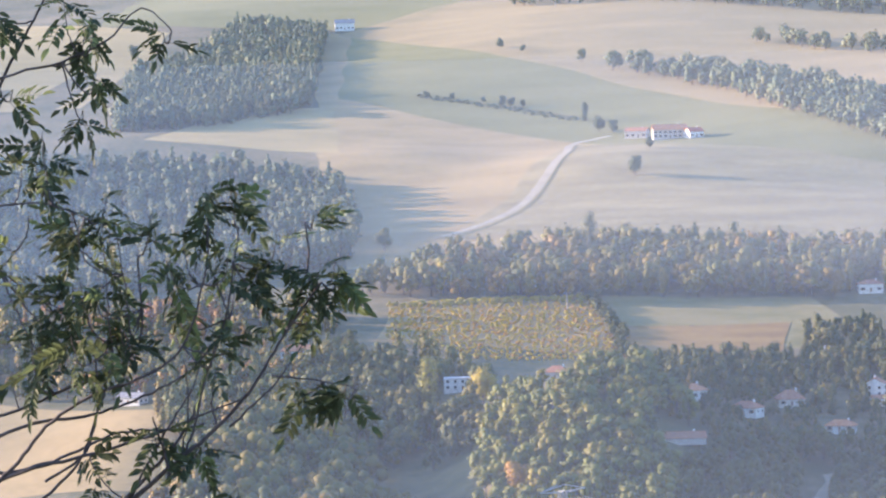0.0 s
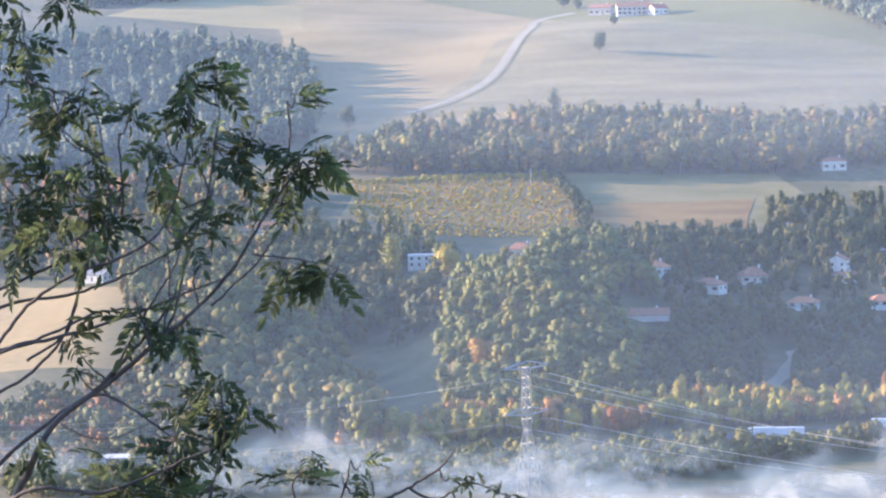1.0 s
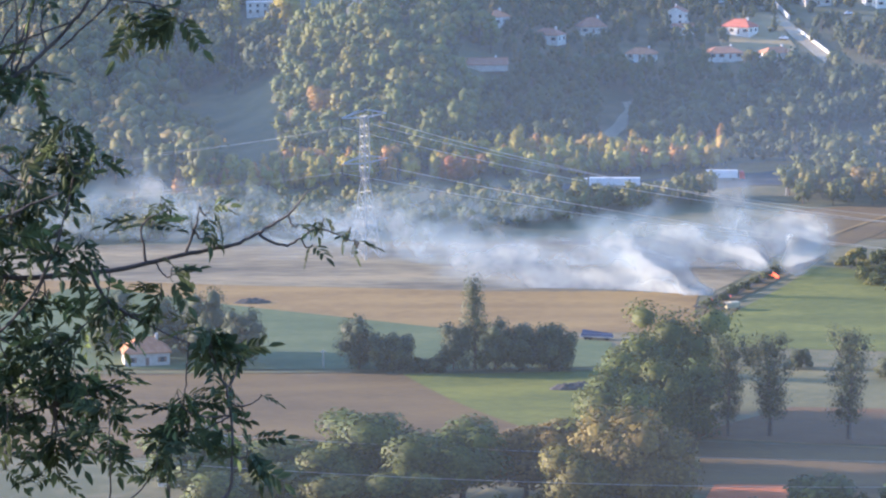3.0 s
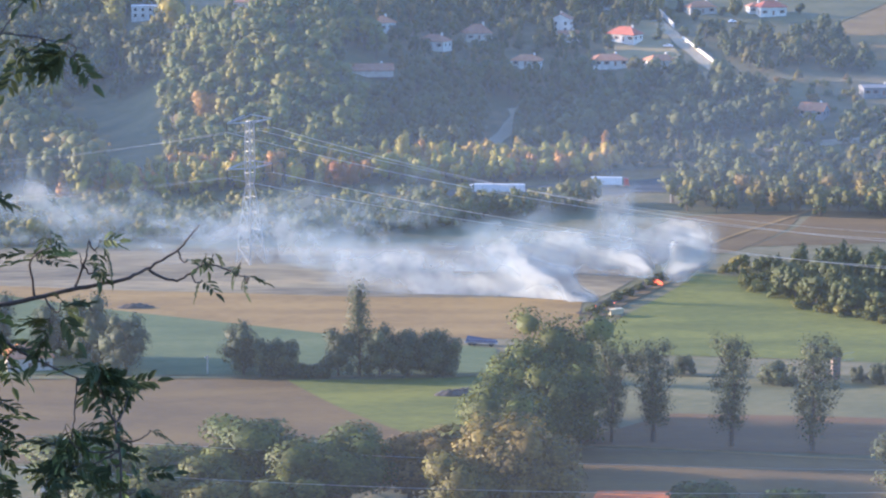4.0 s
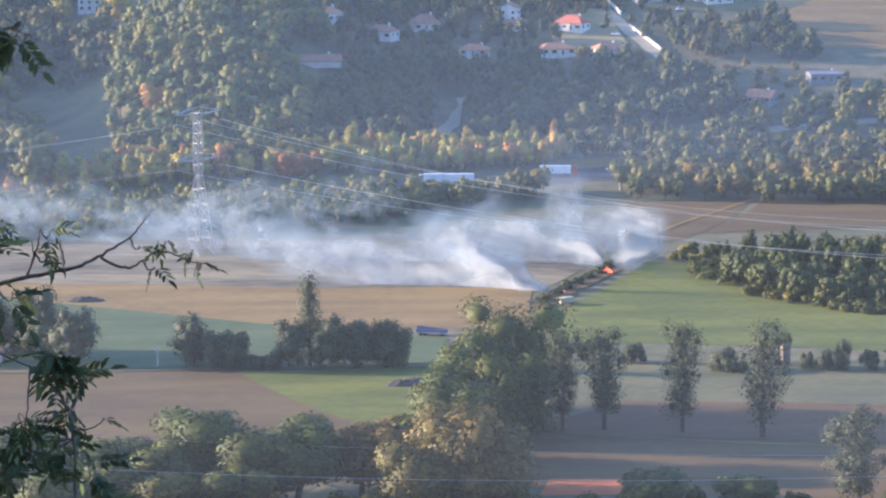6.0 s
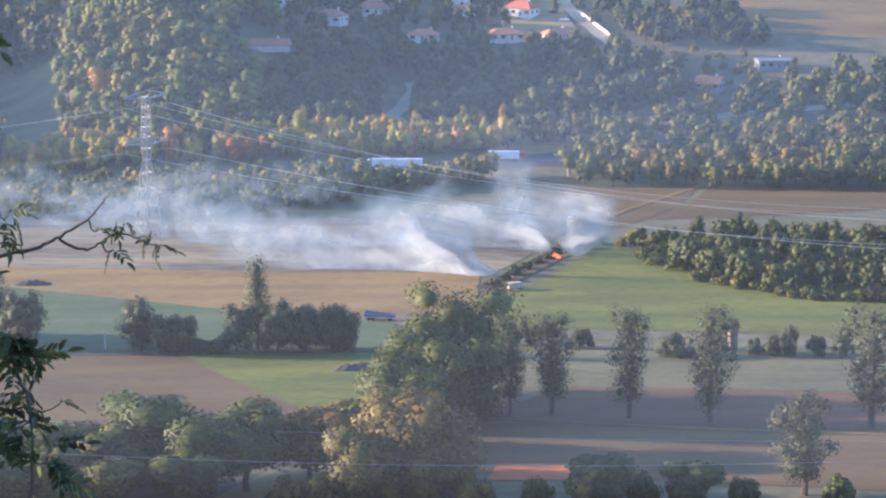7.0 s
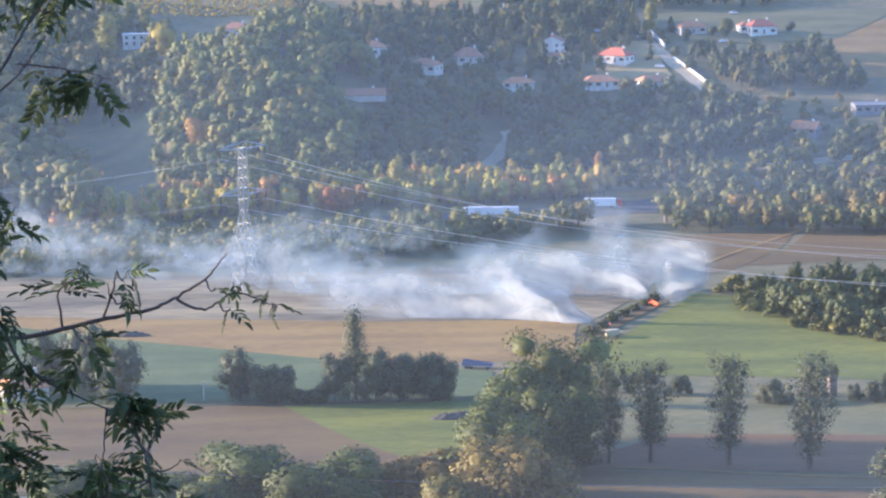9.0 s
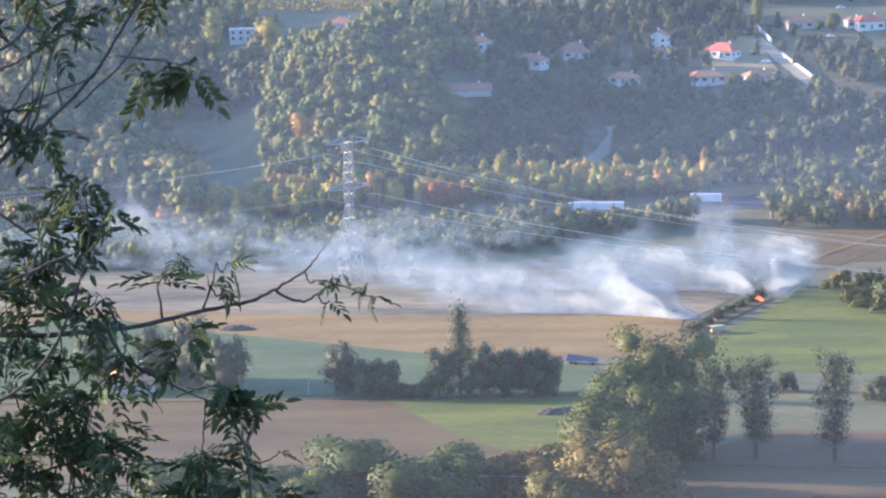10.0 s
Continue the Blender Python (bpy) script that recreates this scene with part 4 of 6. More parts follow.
def house(place, w, d, h, rise, turn, roof, storeys, label):
    ob = thing("house", on_land(place, -0.3), turn, label, "house")
    hipped = roof in ("orange", "brown", "red") and not any(k in label for k in ("gabled", "barn", "shed", "stone", "building", "annexe"))
    stone = "stone" in label or "cream" in label or "brown" in label
    part("wall", walls(w, d, h, 0.01 if roof == "flat" or hipped else rise), ROOFS["grey"] if "shed" in label else STONE if stone else WALL, ob)
    if roof == "flat":
        part("roof", box(-w / 2 - 0.3, -d / 2 - 0.3, h + 0.02, w / 2 + 0.3, d / 2 + 0.3, h + 0.4), ROOFS[roof], ob)
    else:
        if hipped:
            v, f, k = hip_roof(w, d, h + 0.03, rise)
            r = part("roof", (v, f), ROOFS[roof], ob)
        else:
            r, k = part("roof", gable_roof(w, d, h + 0.03, rise), ROOFS[roof], ob), w / 2 + 0.5
        part("ridge", tube([(-k, 0, h + rise + 0.26), (k, 0, h + rise + 0.26)], [0.16, 0.16]), ROOFS[roof], r)
        c = part("chimney", box(w * 0.22, 0.4, h + rise * 0.4, w * 0.22 + 0.8, 1.2, h + rise + 1.1), WALL, r, "pale rendered chimney")
    n = max(2, int(w / 3.4))
    for s in range(storeys):
        for i in range(n):
            x, z = -w / 2 + (i + 0.5) * w / n, 0.9 + s * 2.7
            if i == n // 2 and s == 0:
                part("door", box(x - 0.5, -d / 2 - 0.06, 0.0, x + 0.5, -d / 2 + 0.05, 2.1), SHUTTER, ob, "brown wooden door")
                continue
            win = part("window", box(x - 0.6, -d / 2 - 0.05, z, x + 0.6, -d / 2 + 0.05, z + 1.3), GLASS, ob)
            part("sill", box(x - 0.75, -d / 2 - 0.2, z - 0.12, x + 0.75, -d / 2 - 0.002, z - 0.003), STONE, win)
            if roof != "flat":
                for k in (-1, 1):
                    part("shutter", box(x + k * 0.9 - 0.28, -d / 2 - 0.08, z, x + k * 0.9 + 0.28, -d / 2 - 0.003, z + 1.3), SHUTTER, win)
        for y in (-d / 4, d / 4):
            part("window", box(-w / 2 - 0.05, y - 0.55, 0.9 + s * 2.7, -w / 2 + 0.05, y + 0.55, 2.2 + s * 2.7), GLASS, ob)
            part("window", box(w / 2 - 0.05, y - 0.55, 0.9 + s * 2.7, w / 2 + 0.05, y + 0.55, 2.2 + s * 2.7), GLASS, ob)
    return ob


for spec in HOUSES:
    house(*spec)


def wall_run(a, b, tall, label):
    """A garden wall that steps down with the land."""
    a, b = Vector((*a, 0)), Vector((*b, 0))
    n = int((b - a).length / 2.5) + 1
    ob = thing("garden_wall", on_land(a), math.degrees(math.atan2(b.y - a.y, b.x - a.x)), label, "wall")
    step = (b - a).length / n
    for i in range(n):
        p = a + (b - a) * ((i + 0.5) / n)
        z = float(height(p.x, p.y)) - float(height(a.x, a.y))
        part("panel", box(i * step, -0.15, z - 1.2, (i + 1) * step, 0.15, z + tall), WALL, ob)
        part("coping", box(i * step, -0.22, z + tall + 0.003, (i + 1) * step, 0.22, z + tall + 0.12), WALL, ob)
    return ob


wall_run((100.3, 1344.6), (106.4, 1309.5), 2.2, "white rendered garden wall along the village road")
wall_run((108.8, 1290.9), (122.3, 1249.5), 1.6, "white rendered garden wall along the village road")

CAR_PAINT = material("pale_car_paint", [(0.62, 0.62, 0.62), (0.74, 0.74, 0.73)], 0.6, rough=0.3)


def car(place, turn, label):
    ob = thing("car", on_land(place, -0.35), turn, label, "car", "village cars")
    part("body", box(-2.1, -0.85, 0.35, 2.1, 0.85, 0.95), CAR_PAINT, ob)
    v = np.array([(-1.3, -0.78, 0.953), (1.2, -0.78, 0.953), (1.2, 0.78, 0.953), (-1.3, 0.78, 0.953), (-0.9, -0.66, 1.5), (0.6, -0.66, 1.5), (0.6, 0.66, 1.5), (-0.9, 0.66, 1.5)])
    part("cabin", (v, np.array([(0, 1, 5, 4), (1, 2, 6, 5), (2, 3, 7, 6), (3, 0, 4, 7), (4, 5, 6, 7)])), CAR_PAINT, ob)
    part("side_window", box(-0.75, -0.81, 1.05, 0.5, -0.7, 1.4), GLASS, ob)
    for x in (-1.3, 1.3):
        for y in (-0.8, 0.8):
            wheel(x, y, 0.32, ob)


# ---- pylon and cables ----
STEEL = material("galvanised_steel", [(0.31, 0.31, 0.30), (0.42, 0.42, 0.41)], 1.0, rough=0.5, metal=0.3)
CABLE = material("bright_cable", [(0.56, 0.53, 0.47), (0.66, 0.63, 0.57)], 1.0, rough=0.35, metal=0.5)


def strut(a, b, r=0.085):
    return tube([a, b], [r, r], 4)


def pylon(place, tall, turn):
    """A lattice tower: four tapering legs, crossed braces, and cross arms."""
    ob = thing("pylon", on_land(place), turn, "grey steel lattice power pylon in a stubble field", "pylon")
    levels = [(0, 3.4), (0.12, 2.9), (0.24, 2.4), (0.36, 1.9), (0.47, 1.5), (0.56, 0.8), (0.64, 1.2), (0.72, 1.15), (0.79, 1.1), (0.86, 1.05), (0.93, 1.0), (1.0, 0.9)]
    corner = lambda i, k: (levels[i][1] * (1, 1, -1, -1)[k % 4], levels[i][1] * (1, -1, -1, 1)[k % 4], levels[i][0] * tall)
    for k in range(4):
        part("leg", tube([corner(i, k) for i in range(len(levels))], [0.18] * len(levels), 4), STEEL, ob)
        side = []
        for i in range(len(levels) - 1):
            side += [strut(corner(i, k), corner(i + 1, k + 1)), strut(corner(i, k + 1), corner(i + 1, k)), strut(corner(i + 1, k), corner(i + 1, k + 1))]
        part("brace", join(side), STEEL, ob)
    for z, reach in ((0.67, 10.0), (0.99, 10.0)):
        for s in (-1, 1):
            tip, w = (s * reach, 0, z * tall + 0.6), 1.1
            bars = [strut((s * w, y, z * tall), tip, 0.16) for y in (-w, w)] + [strut((s * w, y, z * tall + 2.4), tip, 0.16) for y in (-w, w)]
            for q in (0.3, 0.6):
                x = s * (w + (reach - w) * q)
                bars += [strut((x, -w * (1 - q), z * tall + 0.6 * q), (x, w * (1 - q), z * tall + 0.6 * q)), strut((x, 0, z * tall + 0.6 * q), (x, 0, z * tall + 2.4 - 1.8 * q))]
            arm = part("cross_arm", join(bars), STEEL, ob)
            part("insulator", tube([(tip[0], 0, tip[2]), (tip[0], 0, tip[2] - 2.8)], [0.16, 0.16]), GLASS, arm, "hanging glass insulator string")
    return ob


pylon((-62.2, 897.8), 46, 48)


def cable(a, b, sag, r=0.06, label="thin overhead power cable across the valley"):
    a, b = Vector(a), Vector(b)
    path = [a.lerp(b, i / 40) - Vector((0, 0, 4 * sag * (i / 40) * (1 - i / 40))) for i in range(41)]
    v, f = tube(path, [r] * 41, 5)
    return tagged(new("power_cable", mesh_of("power_cable", v, f, [CABLE])), label, "cable", "power cables")


PX, PY = (-62.2, 897.8)
PZ = float(height(PX, PY))
arm = lambda s, z: (PX + s * 10 * math.cos(radians(48)), PY + s * 10 * math.sin(radians(48)), PZ + z * 46 - 2.2)
cable(arm(1, 0.99), (180.820, 800.000, 22.176), 8.2)
cable(arm(-1, 0.99), (187.532, 830.000, 19.425), 8.6)
cable(arm(1, 0.67), (181.124, 800.000, 13.137), 5.0)
cable(arm(-1, 0.67), (187.847, 830.000, 10.053), 5.4)
cable((-59.914, 905.000, 44.679), (184.081, 815.000, 23.621), 8.4, 0.05)
cable(arm(-1, 0.99), (-302.383, 1010.000, 15.034), 6, 0.022)
cable(arm(1, 0.99), (-294.790, 985.000, 20.779), 6, 0.022)
cable(arm(-1, 0.67), (-303.026, 1010.000, 0.616), 4, 0.022)
cable(arm(1, 0.67), (-295.418, 985.000, 6.728), 4, 0.022)
cable((-106.271, 560.000, 17.273), (158.462, 560.000, 13.343), 4.5, 0.035, "thin near cable over the field trees")
cable((-109.813, 580.000, 19.184), (164.033, 580.000, 10.924), 3.0, 0.035, "thin near cable over the field trees")

# ---- poles ----
WOOD_POLE = material("weathered_pole", [(0.42, 0.38, 0.33), (0.55, 0.50, 0.45)], 2.0, bump=0.01)
for p, tall in (((33.0, 1363.2), 10), ((78.6, 1370.5), 10), ((-62.3, 731.2), 5), ((-98.1, 1482.9), 10), ((32.9, 1365.3), 9), ((85.0, 1049.0), 8), ((128.1, 1049.7), 8), ((-178.7, 2630.5), 14)):
    ob = thing("utility_pole", on_land(p), 8, "pale weathered utility pole with a short crossbar", "pole", "utility poles")
    part("pole", tube([(0, 0, -0.5), (0, 0, tall)], [0.2, 0.15]), WOOD_POLE, ob)
    part("crossbar", box(-0.8, -0.08, tall - 0.6, 0.8, 0.08, tall - 0.45), WOOD_POLE, ob)

# ---- small tower, trailer, vehicles ----
OLD_WALL = material("weathered_masonry", [(0.17, 0.12, 0.09), (0.29, 0.22, 0.17)], 0.9, bump=0.03, fine=8)
ob = thing("transformer_tower", on_land((102.8, 726.6)), 10, "narrow pale masonry transformer tower with ivy", "tower")
part("wall", box(-1.0, -1.0, -0.5, 1.0, 1.0, 5.6), OLD_WALL, ob)
part("cap", box(-1.25, -1.25, 5.603, 1.25, 1.25, 5.9), OLD_WALL, ob)
part("door", box(-0.4, -1.06, 0.2, 0.4, -0.98, 2.0), SHUTTER, ob)
v, f, n = crown("bush", 260, 0.12)
part("ivy", (v * (2.0, 2.0, 4.4) + (0.3, 0.2, 5.2), f, np.full(len(v), 0.3)), DARK_LEAF, ob, "dark ivy over the top")
for z in (6.6, 4.9):
    part("bracket", tube([(0.8, 0, z), (5.0, 0, z + 0.4)], [0.09, 0.06]), STEEL, ob)

TARP = material("dark_blue_tarpaulin", [(0.03, 0.04, 0.08), (0.06, 0.08, 0.13)], 1.0, rough=0.5, bump=0.03)
CREAM_PAINT = material("cream_paint", [(0.42, 0.36, 0.22), (0.52, 0.45, 0.28)], 0.6, rough=0.4)
WHITE_PAINT = material("white_paint", [(0.72, 0.72, 0.72), (0.82, 0.82, 0.81)], 0.6, rough=0.35)
RED_PAINT = material("red_paint", [(0.45, 0.03, 0.02), (0.55, 0.05, 0.04)], 0.6, rough=0.35)
RUBBER = material("rubber", [(0.02, 0.02, 0.02), (0.035, 0.035, 0.035)], 3)


def wheel(x, y, r, parent):
    w = part("wheel", tube([(x, y - 0.15, r), (x, y + 0.15, r)], [r, r], 14), RUBBER, parent, "black tyre")
    part("rim", tube([(x, y - 0.17, r), (x, y + 0.17, r)], [r * 0.55, r * 0.55], 10), STEEL, w)


ob = thing("trailer", on_land((10.5, 771.5)), -12, "long low farm trailer under a dark blue cover", "trailer")
part("bed", box(-4.6, -1.2, 0.7, 4.6, 1.2, 1.0), STEEL, ob)
part("cover", join([(np.array([(-4.4, -1.15, 1.003), (4.4, -1.15, 1.003), (4.4, 1.15, 1.003), (-4.4, 1.15, 1.003), (-4.2, -0.7, 1.7), (4.2, -0.7, 1.7), (4.2, 0.7, 1.7), (-4.2, 0.7, 2.6)]),
                   np.array([(0, 1, 5, 4), (1, 2, 6, 5), (2, 3, 7, 6), (3, 0, 4, 7), (4, 5, 6, 7)]))]), TARP, ob)
for x in (-3, -1.8, 3):
    for y in (-1.2, 1.2):
        wheel(x, y, 0.5, ob)


def lorry(at, turn, cab, label, box_length=12.0):
    ob = thing("lorry", at, turn, label, "lorry", "lorries on the motorway")
    part("trailer_box", box(-box_length / 2, -1.25, 1.1, box_length / 2, 1.25, 3.9), WHITE_PAINT, ob)
    x = -box_length / 2 - 0.6
    c = part("cab", (np.array([(x - 2.2, -1.2, 0.6), (x, -1.2, 0.6), (x, 1.2, 0.6), (x - 2.2, 1.2, 0.6), (x - 1.8, -1.15, 3.4), (x, -1.15, 3.6), (x, 1.15, 3.6), (x - 1.8, 1.15, 3.4)]),
                      np.array([(0, 1, 5, 4), (1, 2, 6, 5), (2, 3, 7, 6), (3, 0, 4, 7), (4, 5, 6, 7), (0, 3, 2, 1)])), cab, ob)
    part("side_window", box(x - 1.5, -1.22, 2.0, x - 0.5, -1.14, 2.9), GLASS, c)
    part("chassis", box(x - 1.8, -0.5, 0.7, box_length / 2, 0.5, 1.05), STEEL, ob)
    for wx in (x - 1.2, -box_length / 2 + 1.6, box_length / 2 - 2.2, box_length / 2 - 3.4):
        for y in (-1.1, 1.1):
            wheel(wx, y, 0.5, ob)


for p, turn, cab, label, length in (((15.1, 1062.6), -4, WHITE_PAINT, "white box lorry on the motorway", 7.0), ((62.4, 1076.1), 176, RED_PAINT, "white articulated lorry with a red cab", 12.0), ((24.7, 1062.4), -4, WHITE_PAINT, "long white articulated lorry", 12.0)):
    lorry((p[0], p[1], float(height(*p)) + 0.3), turn, cab, label, length)

ob = thing("truck", (*(50.6, 815.8), float(height(*(50.6, 815.8))) + 0.15), 25, "pale light truck parked beside the burning verge", "truck")
part("cab", box(-2.2, -0.95, 0.5, -0.9, 0.95, 2.1), CREAM_PAINT, ob)
part("body", box(-0.85, -1.0, 0.6, 2.0, 1.0, 2.2), CREAM_PAINT, ob)
part("windscreen", box(-2.44, -0.85, 1.4, -2.38, 0.85, 2.1), GLASS, ob)
for x in (-1.7, 1.5):
    for y in (-0.95, 0.95):
        wheel(x, y, 0.42, ob)

for p, turn in (((75.9, 1341.5), 8), ((101.4, 1278.5), -15), ((145.0, 1373.9), 4), ((134.5, 1318.3), 20)):
    car(p, turn, "small pale car parked in the village")

# ---- fire and smoke ----
FLAME = bpy.data.materials.new("flame")
FLAME.use_nodes = True
FLAME.node_tree.nodes["Principled BSDF"].inputs["Base Color"].default_value = (0.8, 0.15, 0.03, 1)
FLAME.node_tree.nodes["Principled BSDF"].inputs["Emission Color"].default_value = (1.0, 0.13, 0.03, 1)
FLAME.node_tree.nodes["Principled BSDF"].inputs["Emission Strength"].default_value = 0.9
CHAR = material("charred_ground", [(0.015, 0.014, 0.013), (0.05, 0.045, 0.04), (0.12, 0.10, 0.08)], 0.25, bump=0.1)
for p, n, size in (((66.4, 863.2), 8, 1.7), ((46.1, 828.3), 6, 0.8), ((50.2, 835.2), 3, 0.5)):
    ob = thing("fire", on_land(p), 0, "small orange grass fire burning at the field edge", "fire")
    for i in range(n):
        x, y, h = rng.uniform(-1.6, 1.6), rng.uniform(-1, 1), size * rng.uniform(0.5, 1.3)
        part("flame", tube([(x, y, -0.1), (x - 0.05 * h, y, h * 0.25), (x - 0.4 * h, y, h * 0.65), (x - 0.95 * h, y, h)], [0.16 * h, 0.24 * h, 0.13 * h, 0.02], 7), FLAME, ob)
for x, y in ((44.4, 821.3), (48.6, 830.2), (52.8, 839.2), (56.4, 847.1), (60.5, 856.0), (64.1, 862.9), (68.6, 871.8), (72.9, 881.6), (77.2, 889.4)):
    tree("bush", (x, y), rng.uniform(2.4, 3.6), DARK_LEAF, "dark singed bush along the burning verge", 0.0, 260, 0.3, 1.2, "verge bushes")
ribbon("burnt_verge", [(40.9, 817.4), (58.3, 854.1), (82.5, 902.2)], 5, CHAR, "blackened burnt verge along the lane", 0.35)

SMOKE = bpy.data.materials.new("smoke")
SMOKE.use_nodes = True
n, li = SMOKE.node_tree.nodes, SMOKE.node_tree.links
n.remove(n["Principled BSDF"])
dens, noise_tex, co, mp = n.new("ShaderNodeAttribute"), n.new("ShaderNodeTexNoise"), n.new("ShaderNodeTexCoord"), n.new("ShaderNodeMapping")
dens.attribute_name = "hue"
mp.inputs["Scale"].default_value, mp.inputs["Rotation"].default_value = (0.8, 0.8, 1.0), (0, 0.5, 0)
li.new(co.outputs["Object"], mp.inputs[0]), li.new(mp.outputs[0], noise_tex.inputs[0])
noise_tex.inputs["Scale"].default_value, noise_tex.inputs["Detail"].default_value, noise_tex.inputs["Distortion"].default_value = 0.075, 4, 0.25
noise_tex.inputs["Roughness"].default_value = 0.55
fine_tex, lumps = n.new("ShaderNodeTexNoise"), n.new("ShaderNodeMath")
fine_tex.inputs["Scale"].default_value, fine_tex.inputs["Detail"].default_value, fine_tex.inputs["Distortion"].default_value = 0.22, 2, 0.15
li.new(mp.outputs[0], fine_tex.inputs[0])
lumps.operation = "MULTIPLY_ADD"
lumps.inputs[1].default_value, lumps.inputs[2].default_value = 0.75, -0.37
li.new(fine_tex.outputs[0], lumps.inputs[0])
swirl = n.new("ShaderNodeMath")   # billows eat into the thinner smoke and leave the cores whole
swirl.operation = "MULTIPLY_ADD"
swirl.inputs[1].default_value, swirl.inputs[2].default_value = 1.3, -0.66
li.new(noise_tex.outputs[0], swirl.inputs[0])
both = n.new("ShaderNodeMath")
both.operation = "ADD"
rough = n.new("ShaderNodeMath")
rough.operation = "ADD"
li.new(swirl.outputs[0], rough.inputs[0]), li.new(lumps.outputs[0], rough.inputs[1])
li.new(rough.outputs[0], both.inputs[0]), li.new(dens.outputs["Fac"], both.inputs[1])
shape = n.new("ShaderNodeMapRange")
shape.interpolation_type = "SMOOTHSTEP"
shape.inputs[1].default_value, shape.inputs[2].default_value = -0.1, 1.25
li.new(both.outputs[0], shape.inputs[0])
rim = n.new("ShaderNodeMapRange")
rim.inputs[1].default_value, rim.inputs[2].default_value, rim.inputs[4].default_value = 0.0, 0.36, 0.85
li.new(dens.outputs["Fac"], rim.inputs[0])
mul = n.new("ShaderNodeMath")
mul.operation = "MULTIPLY"
li.new(shape.outputs[0], mul.inputs[0]), li.new(rim.outputs[0], mul.inputs[1])
tone = n.new("ShaderNodeValToRGB")
tone.color_ramp.elements[0].color, tone.color_ramp.elements[1].color = (0.33, 0.46, 0.57, 1), (0.60, 0.62, 0.59, 1)
tone.color_ramp.elements[1].position = 0.7
li.new(mul.outputs[0], tone.inputs[0])
dif, trl, add, clear, mx = [n.new("ShaderNode" + k) for k in ("BsdfDiffuse", "BsdfTranslucent", "MixShader", "BsdfTransparent", "MixShader")]
li.new(tone.outputs[0], dif.inputs[0]), li.new(tone.outputs[0], trl.inputs[0])
li.new(dif.outputs[0], add.inputs[1]), li.new(trl.outputs[0], add.inputs[2])
li.new(mul.outputs[0], mx.inputs[0]), li.new(clear.outputs[0], mx.inputs[1]), li.new(add.outputs[0], mx.inputs[2])
li.new(mx.outputs[0], n["Material Output"].inputs[0])


def soft(v):
    """Smoke scatters light evenly: one direction, half to the sun and half to the viewer, with a slight roll."""
    n = np.stack([-0.6 + 0.05 * np.sin(v[:, 0] / 6 + v[:, 2] / 4), np.full(len(v), -0.65), 0.45 + 0.05 * np.cos(v[:, 0] / 7 - v[:, 2] / 5)], 1)
    return n / np.linalg.norm(n, axis=1)[:, None]


def smoke_bank(x0, x1, y0, y1, tall, strong, seed, fade_left=0.5):
    """A drifting bank of smoke: a billowing sheet whose thickness thins out upwards and downwind."""
    r = np.random.default_rng(seed)
    ph = r.uniform(0, 6, 8)
    us, vs = np.linspace(0, 1, int(abs(x1 - x0) / 1.6)), np.linspace(0, 1, 22)

    def billow(u):
        x = x0 + (x1 - x0) * u
        return 0.62 + 0.2 * np.sin(x / 17 + ph[0]) + 0.12 * np.sin(x / 7.3 + ph[1]) + 0.08 * np.sin(x / 3.1 + ph[2])

    def place(u, v):
        x = x0 + (x1 - x0) * u
        y = y0 + (y1 - y0) * u + 4 * np.sin(x / 23 + ph[3]) + 2 * np.sin(x / 8 + ph[4] + 2 * v)
        h = tall * billow(u)
        z = height(x, y) - 0.3 + h * v
        return np.stack([x - 5 * v + 1.2 * np.sin(9 * v + x / 5), y + 3 * v + 1.5 * np.sin(7 * v + x / 9), z], 1)
    v, f = sheet(us, vs, place)
    u, w = [a.ravel() for a in np.meshgrid(us, vs)]
    ease = lambda a: np.clip(a, 0, 1) ** 2 * (3 - 2 * np.clip(a, 0, 1))
    d = strong * ease(u / fade_left) * ease((1 - u) / 0.06) * ease((1 - w) / 0.75) * ease(w / 0.35 + 0.12)
    f = f[d[f].max(1) > 0.01]
    ob = new("smoke", mesh_of("smoke", v, f, [SMOKE], np.clip(d, 0, 1), smooth=True, normals=soft(v)))
    return tagged(ob, "drifting bank of white and blue grass-fire smoke", "smoke", kind="stuff")


